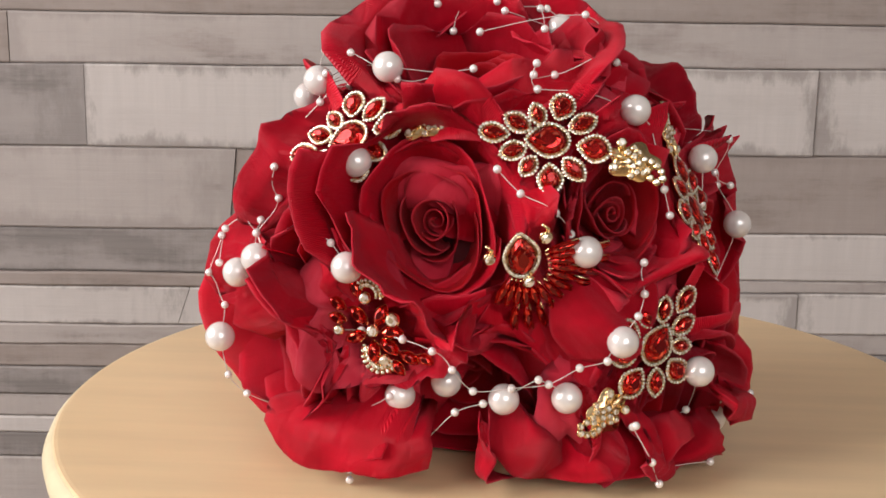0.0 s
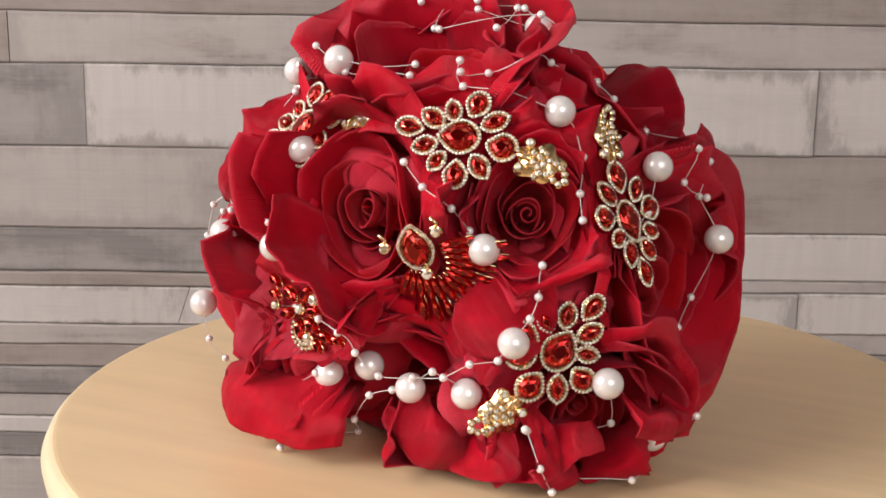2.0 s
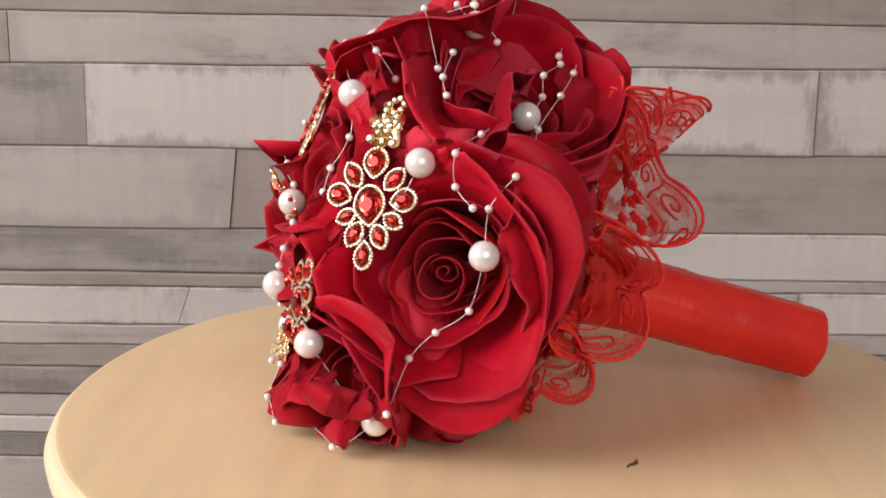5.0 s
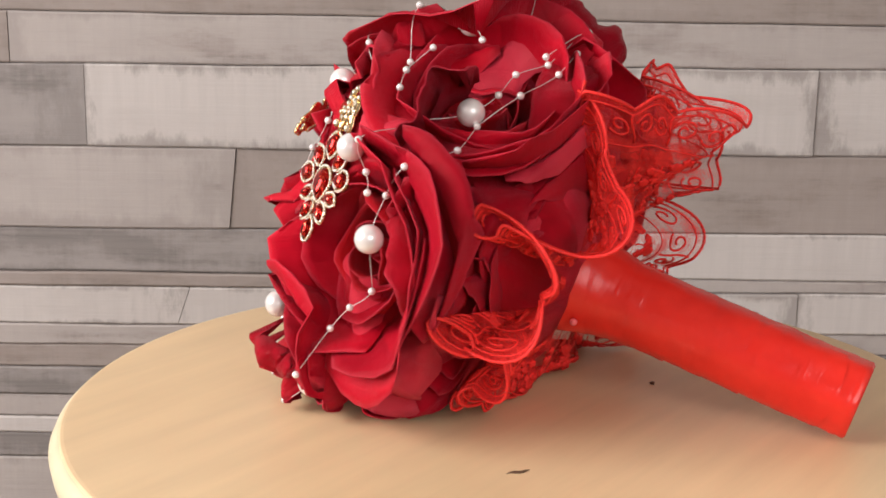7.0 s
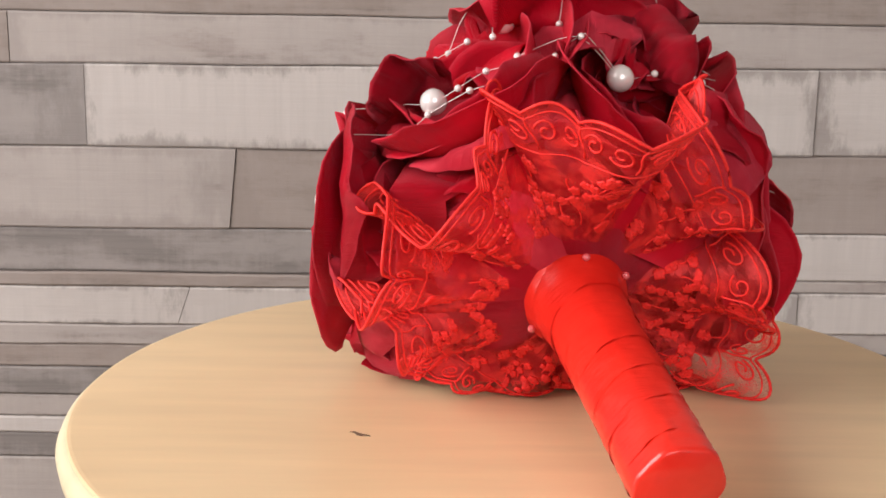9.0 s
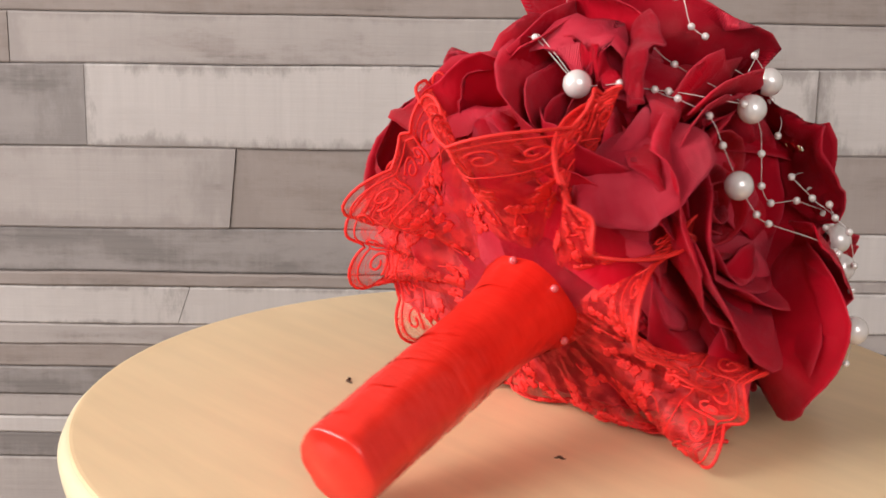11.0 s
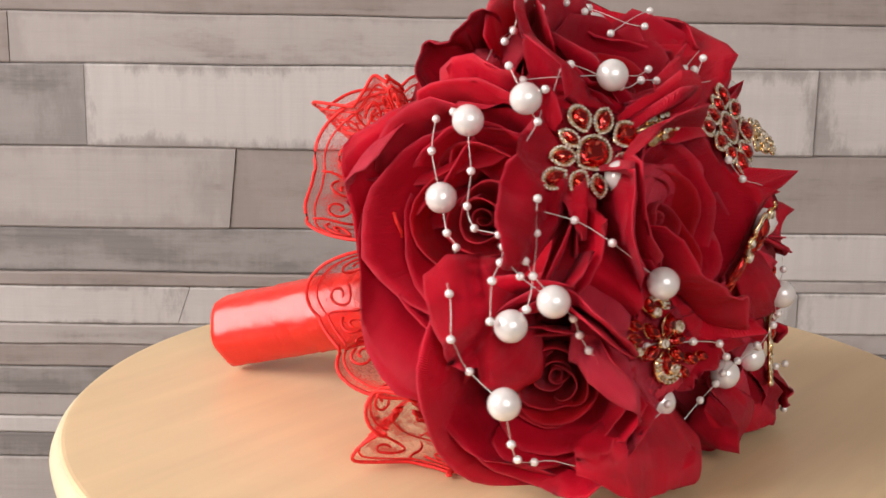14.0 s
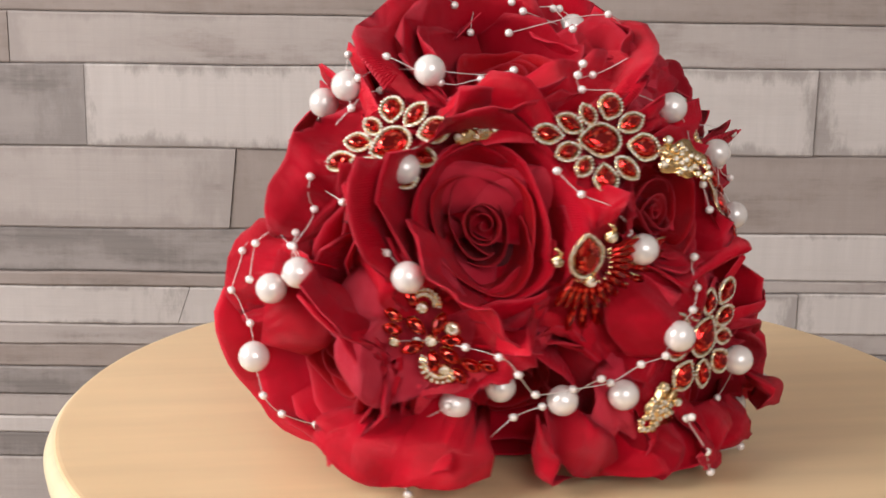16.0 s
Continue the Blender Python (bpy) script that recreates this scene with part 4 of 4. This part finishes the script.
def pearl_string(*line):
    """A thread through the places of its beads; a bare number is a large pearl of the list."""
    pts = [Vector(PEARLS[q]) if isinstance(q, int) else lifted(Vector(q), 0.0014) for q in line]
    fine = []
    for k in range(len(pts) - 1):
        a, b = pts[k], pts[k + 1]
        p0 = pts[k - 1] if k else a
        p3 = pts[k + 2] if k + 2 < len(pts) else b
        for w in range(6):
            u = w / 6
            fine.append(0.5 * (2 * a + (b - p0) * u + (2 * p0 - 5 * a + 4 * b - p3) * u * u + (3 * a - p0 - 3 * b + p3) * u ** 3))
    fine.append(pts[-1])
    fine = [p if k % 6 == 0 else lifted(p, 0.0004, 0.010) for k, p in enumerate(fine)]
    for _ in range(3):
        fine = [p if k % 6 == 0 or k + 1 >= len(fine) else (fine[k - 1] + 2 * p + fine[k + 1]) / 4 for k, p in enumerate(fine)]
    bm = bmesh.new()
    tube(bm, fine, 0.00020, 5)
    thread = part("pearl_string", bm, THREAD, bouquet, "silver thread strung with small white pearls")
    for q, p in zip(line, pts):
        if not isinstance(q, int) and all((p - o).length > 0.003 for o in placed):
            placed.append(p)
            piece("bead", BEAD_MESH, thread, Matrix.Translation(p))



for line in STRINGS:
    pearl_string(*line)

# ---- brooches ----


def outline(kind, lx, ly, n=20):
    """A gem's outline: pear (tip at -x), marquise or oval."""
    pts = []
    for k in range(n):
        a = TAU * k / n
        c, s = math.cos(a), math.sin(a)
        if kind == "pear":
            w = 1.0 if c > 0 else 1 - 0.55 * (-c) ** 1.6
            pts.append((c * lx / 2, s * ly / 2 * w))
        elif kind == "marquise":
            pts.append((c * lx / 2, ly / 2 * math.copysign(abs(s) ** 1.5, s)))
        else:
            pts.append((c * lx / 2, s * ly / 2))
    return pts


def gem_mesh(kind, lx, ly, high, material, n=14):
    bm = bmesh.new()
    pts = outline(kind, lx, ly, n)
    rings = []
    for sc, zz, turn in ((1.0, 0.0, 0), (1.0, high * 0.30, 0), (0.84, high * 0.66, 1), (0.66, high * 0.88, 0), (0.42, high, 1)):
        if turn:
            sh = [((pts[i][0] + pts[(i + 1) % n][0]) / 2, (pts[i][1] + pts[(i + 1) % n][1]) / 2) for i in range(n)]
        else:
            sh = pts
        rings.append([bm.verts.new((x * sc, y * sc, zz)) for x, y in sh])
    for a, b in zip(rings, rings[1:]):
        for k in range(n):
            bm.faces.new((a[k], a[(k + 1) % n], b[(k + 1) % n]))
            bm.faces.new((a[k], b[(k + 1) % n], b[k]))
    bm.faces.new(rings[-1])
    bm.faces.new(rings[0][::-1])
    bmesh.ops.recalc_face_normals(bm, faces=bm.faces[:])
    # facets come apart so that each takes its own painted sparkle tone
    bmesh.ops.split_edges(bm, edges=bm.edges[:])
    return mesh_of("gem", bm, material, False)


def stone(bm, x, y, z, r):
    """A small round cut crystal."""
    n = 7
    rings = [[bm.verts.new((x + r * sc * math.cos(TAU * (k + o) / n), y + r * sc * math.sin(TAU * (k + o) / n), z + h * r)) for k in range(n)]
             for sc, h, o in ((0.9, -0.7, 0), (1.0, 0.05, 0), (0.74, 0.38, 0.5), (0.46, 0.46, 0))]
    for a, b in zip(rings, rings[1:]):
        for k in range(n):
            quad = (a[k], a[(k + 1) % n], b[(k + 1) % n], b[k])
            bm.faces.new([bm.verts.new(v.co) for v in quad])
    bm.faces.new(rings[-1])
    bm.faces.new(rings[0][::-1])


def plate(bm, pts, z0, z1):
    lo = [bm.verts.new((x, y, z0)) for x, y in pts]
    hi = [bm.verts.new((x, y, z1)) for x, y in pts]
    n = len(pts)
    for k in range(n):
        bm.faces.new((lo[k], lo[(k + 1) % n], hi[(k + 1) % n], hi[k]))
    bm.faces.new(hi)
    bm.faces.new(lo[::-1])


def rim_of(bm_stones, bm_gold, kind, lx, ly, m2, r=0.00074, gap=0.00150, z=0.0014):
    """Crystals round a gem on a gold plate; m2 places it in the brooch's plane."""
    grow = 2 * r + 0.0009
    big = outline(kind, lx + grow, ly + grow, 60)
    total = sum(math.dist(big[i], big[i - 1]) for i in range(60))
    n = max(8, round(total / gap))
    step, run, nxt = total / n, 0.0, 0.0
    for i in range(60):
        a, b = big[i], big[(i + 1) % 60]
        d = math.dist(a, b)
        while nxt < run + d and nxt < total - step * 0.4:
            w = (nxt - run) / d
            p = m2 @ Vector((a[0] + (b[0] - a[0]) * w, a[1] + (b[1] - a[1]) * w, 0))
            stone(bm_stones, p.x, p.y, z, r)
            nxt += step
        run += d
    wide = outline(kind, lx + grow + 1.1 * r, ly + grow + 1.1 * r, 24)
    plate(bm_gold, [(m2 @ Vector((x, y, 0))).xy for x, y in wide], 0.0, 0.0010 + 0.00003 * len(bm_gold.verts) % 0.0003)


# gems of the flower brooch: kind, length, width, place, turn
FLOWER = [("pear", 0.0150, 0.0114, 0, 0, 0)]
for kind, lx, ly, px, py in (("pear", 0.0095, 0.0075, 255, -40), ("pear", 0.0078, 0.0064, 80, 190), ("marquise", 0.0085, 0.0046, 195, 100), ("marquise", 0.0062, 0.0036, -55, 145),
                             ("marquise", 0.0080, 0.0046, -165, 95), ("pear", 0.0084, 0.0048, -295, 35), ("marquise", 0.0076, 0.0044, -190, -65), ("marquise", 0.0062, 0.0036, -105, -150),
                             ("pear", 0.0082, 0.0064, 15, -215), ("marquise", 0.0082, 0.0046, 145, -160)):
    FLOWER.append((kind, lx * 1.12, ly * 1.16, px * 7.17e-5, py * 7.17e-5, math.degrees(math.atan2(py, px))))


def flower_brooch(place, xdir, outward, label):
    m = frame_of(place, xdir, outward) @ pose(0, 0, 0, 0, 0, 12.4)
    gold, stones = bmesh.new(), bmesh.new()
    gems = []
    for kind, lx, ly, x, y, turn in FLOWER:
        m2 = pose(x, y, 0, 0, 0, turn)
        rim_of(stones, gold, kind, lx, ly, m2)
        gems.append((kind, lx, ly, pose(x, y, 0.0008, 0, 0, turn)))
    # gold link and the clustered crystal blossom at its end
    ex, ey = 455 * 7.17e-5, -100 * 7.17e-5
    tube(gold, [(ex * 0.72, ey * 0.62, 0.0008), (ex * 0.85, ey * 0.8, 0.0016), (ex, ey, 0.0006)], 0.0011, 6)
    plate(gold, [(ex + 0.0012 + 0.0098 * (1 + 0.16 * math.cos(5 * w)) * math.cos(w), ey - 0.0004 + 0.0074 * (1 + 0.16 * math.cos(5 * w)) * math.sin(w)) for w in [TAU * k / 40 for k in range(40)]], 0.0, 0.0007)
    rb = random.Random(3)
    big = [(0.0012, 0.0062, 0.0017), (-0.0020, -0.0040, 0.0017)]
    small = [(0.0062, 0.0008, 0.0013), (0.0082, 0.0024, 0.0010), (0.0104, -0.0004, 0.0011), (0.0078, -0.0022, 0.0012), (0.0056, -0.0034, 0.0011), (0.0036, -0.0014, 0.0012),
             (0.0036, 0.0022, 0.0012), (0.0062, 0.0040, 0.0011), (0.0070, -0.0058, 0.0012), (0.0046, -0.0072, 0.0011), (0.0130, -0.0012, 0.0012), (0.0152, -0.0030, 0.0012),
             (0.0168, -0.0052, 0.0011), (0.0172, -0.0080, 0.0013), (0.0148, -0.0094, 0.0012), (0.0124, -0.0078, 0.0011), (0.0112, -0.0050, 0.0012), (0.0094, -0.0060, 0.0011)]
    for dx, dy, r in big + small:
        dx -= 0.0045
        dy += 0.0010
        stone(stones, ex + dx, ey + dy, 0.0016 + rb.uniform(-0.0003, 0.0003), r)
        pts = [(ex + dx + (r + 0.0004) * math.cos(TAU * k / 10), ey + dy + (r + 0.0004) * math.sin(TAU * k / 10)) for k in range(10)]
        plate(gold, pts, 0.0002, 0.0009 + rb.uniform(0, 0.0003))
    for th in (60, 215, 285):
        c, s = math.cos(radians(th)), math.sin(radians(th))
        tube(gold, [(ex + 0.003 * c, ey + 0.003 * s, 0.001), (ex + 0.0075 * c, ey + 0.0075 * s, 0.0014)], lambda w: 0.0012 * (1.05 - w), 6)
    ob = part("brooch", gold, GOLD, bouquet, label)
    ob.matrix_basis = m
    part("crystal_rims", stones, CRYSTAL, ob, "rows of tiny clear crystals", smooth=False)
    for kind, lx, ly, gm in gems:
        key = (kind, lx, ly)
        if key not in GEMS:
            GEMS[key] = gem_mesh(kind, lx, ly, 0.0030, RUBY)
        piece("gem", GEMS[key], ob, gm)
    return ob


GEMS = {}
for spec, label in zip(BROOCHES, ("gold flower brooch with ruby gems and crystal rims", "gold flower brooch with ruby gems tucked behind a rose",
                                  "upright gold flower brooch with ruby gems beside a pearl", "gold flower brooch with ruby gems half sunk between petals")):
    flower_brooch(*spec, label)

# the teardrop brooch with its fan of long red gems
m = frame_of(*BROOCHES[4])
gold, stones = bmesh.new(), bmesh.new()
rim_of(stones, gold, "pear", 0.0175, 0.0115, Matrix(), 0.0008, 0.0014)
for x, y, r in ((-0.0065, 0.0100, 0.0021), (-0.0010, -0.0125, 0.0020), (0.0125, 0.0020, 0.0021)):
    stone(stones, x, y, 0.0026, r)
    plate(gold, [(x + (r + 0.0006) * math.cos(TAU * k / 10), y + (r + 0.0006) * math.sin(TAU * k / 10)) for k in range(10)], 0.0002, 0.0018)
    tube(gold, [(x, y, 0.001), (x - 0.004, y + 0.0012, 0.0018), (x - 0.0062, y - 0.0010, 0.0010)], 0.0008, 6)
fan = []
for k in range(13):
    th = radians(-30 + 10.5 * k)
    for tier, (r0, ln) in enumerate(((0.0165, 0.0140), (0.0285, 0.0140))):
        if tier and not 2 <= k <= 11:
            continue
        r0 += 0.0045 * math.exp(-((k - 6) / 3.0) ** 2)
        fan.append(pose(0.002 + r0 * math.cos(th), r0 * math.sin(th), -0.0008 - 0.0012 * tier, 0, 5 + 3 * tier, math.degrees(th)))
        tube(gold, [(0.002 + r * math.cos(th + 0.05), r * math.sin(th + 0.05), -0.0006 - 0.0012 * tier - (r - r0) * 0.10) for r in (r0 - ln / 2, r0, r0 + ln / 2)], 0.0005, 5)
ob = part("brooch", gold, GOLD, bouquet, "teardrop ruby brooch with a fan of slender red gems")
ob.matrix_basis = m
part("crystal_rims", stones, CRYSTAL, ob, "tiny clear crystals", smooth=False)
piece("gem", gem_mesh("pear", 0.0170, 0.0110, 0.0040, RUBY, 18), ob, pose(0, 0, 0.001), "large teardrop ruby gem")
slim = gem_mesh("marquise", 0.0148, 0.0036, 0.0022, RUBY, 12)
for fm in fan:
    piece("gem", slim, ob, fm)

# the spray brooch: almond gems round a crystal, a crescent of small stones below
m = frame_of(*BROOCHES[5])
gold, stones = bmesh.new(), bmesh.new()
almonds = []
for ang, dist, ln in ((150, 0.0085, 1.0), (78, 0.0075, 1.0), (15, 0.0080, 1.0), (215, 0.0080, 1.0), (288, 0.0085, 1.0), (335, 0.0095, 1.0),
                      (160, 0.0185, 0.9), (178, 0.0160, 0.85), (128, 0.0185, 0.9), (342, 0.0185, 0.9), (322, 0.0180, 0.8), (350, 0.0245, 0.8)):
    c, s = math.cos(radians(ang)), math.sin(radians(ang))
    almonds.append((pose(dist * c, dist * s, 0.0006, 0, 6, ang), ln))
    pts = [(pose(dist * c, dist * s, 0, 0, 0, ang) @ Vector((x, y, 0))).xy for x, y in outline("marquise", 0.0100 * ln, 0.0055 * ln, 16)]
    plate(gold, pts, 0.0, 0.0009 + 0.00001 * ang % 0.0003)
for x, y, r in ((0, 0, 0.0021), (0.0070, 0.0070, 0.0027), (-0.0065, 0.0120, 0.0021), (-0.0140, -0.0040, 0.0018), (0.0080, -0.0100, 0.0021)):
    stone(stones, x, y, 0.0026, r)
    plate(gold, [(x + (r + 0.0005) * math.cos(TAU * k / 10), y + (r + 0.0005) * math.sin(TAU * k / 10)) for k in range(10)], 0.0002, 0.0019)
for cx, cy, rr, a0, a1, rows in ((0.0055, -0.0080, 0.0075, 170, 345, 2), (-0.0060, 0.0135, 0.0060, 5, 175, 2)):
    for row in range(rows):
        for k in range(11):
            a = radians(a0 + (a1 - a0) * k / 10)
            q = rr - row * 0.0019
            stone(stones, cx + q * math.cos(a), cy + q * math.sin(a), 0.0018, 0.00085 * (1 - 0.25 * abs(k - 5) / 5))
    arc = [radians(a0 + (a1 - a0) * k / 12) for k in range(13)]
    plate(gold, [(cx + (rr + 0.0011) * math.cos(a), cy + (rr + 0.0011) * math.sin(a)) for a in arc] +
          [(cx + (rr - 0.0030) * math.cos(a), cy + (rr - 0.0030) * math.sin(a)) for a in arc[::-1]], 0.0, 0.0013)
ob = part("brooch", gold, GOLD, bouquet, "gold spray brooch of almond-shaped red gems with crystal crescents")
ob.matrix_basis = m
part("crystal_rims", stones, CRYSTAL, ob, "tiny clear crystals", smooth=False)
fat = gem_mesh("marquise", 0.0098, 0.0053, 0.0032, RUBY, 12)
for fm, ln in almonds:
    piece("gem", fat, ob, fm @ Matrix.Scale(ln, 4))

# ---- turning ----
TURN = [(0, 0), (0.5, 0), (1.0, -4.0), (1.5, -14.2), (2.0, -21.0), (2.5, -26.7), (3.0, -42.9), (3.5, -58.2), (4.0, -70.7), (4.5, -80.7), (5.0, -89.4), (5.2, -92.3),
        (5.8, -100.0), (6.6, -111.0), (7.3, -134.0), (7.5, -142.7), (8.0, -165.0), (8.5, -173.0), (8.7, -174.3), (9.5, -179.5), (10.3, -191.0),
        (10.8, -213.3), (11.0, -225.8), (11.5, -240.4), (12.0, -248.3), (12.5, -278.4), (13.0, -292.2), (13.5, -293.3), (14.0, -303.8), (14.5, -314.1),
        (15.0, -323.8), (15.5, -327.2), (16.0, -347.6)]


def motions():
    rows = [(t, pose(0, 0, 0, 0, 0, a)) for t, a in TURN]
    walk(table, rows)
    walk(bouquet, rows)


motions()
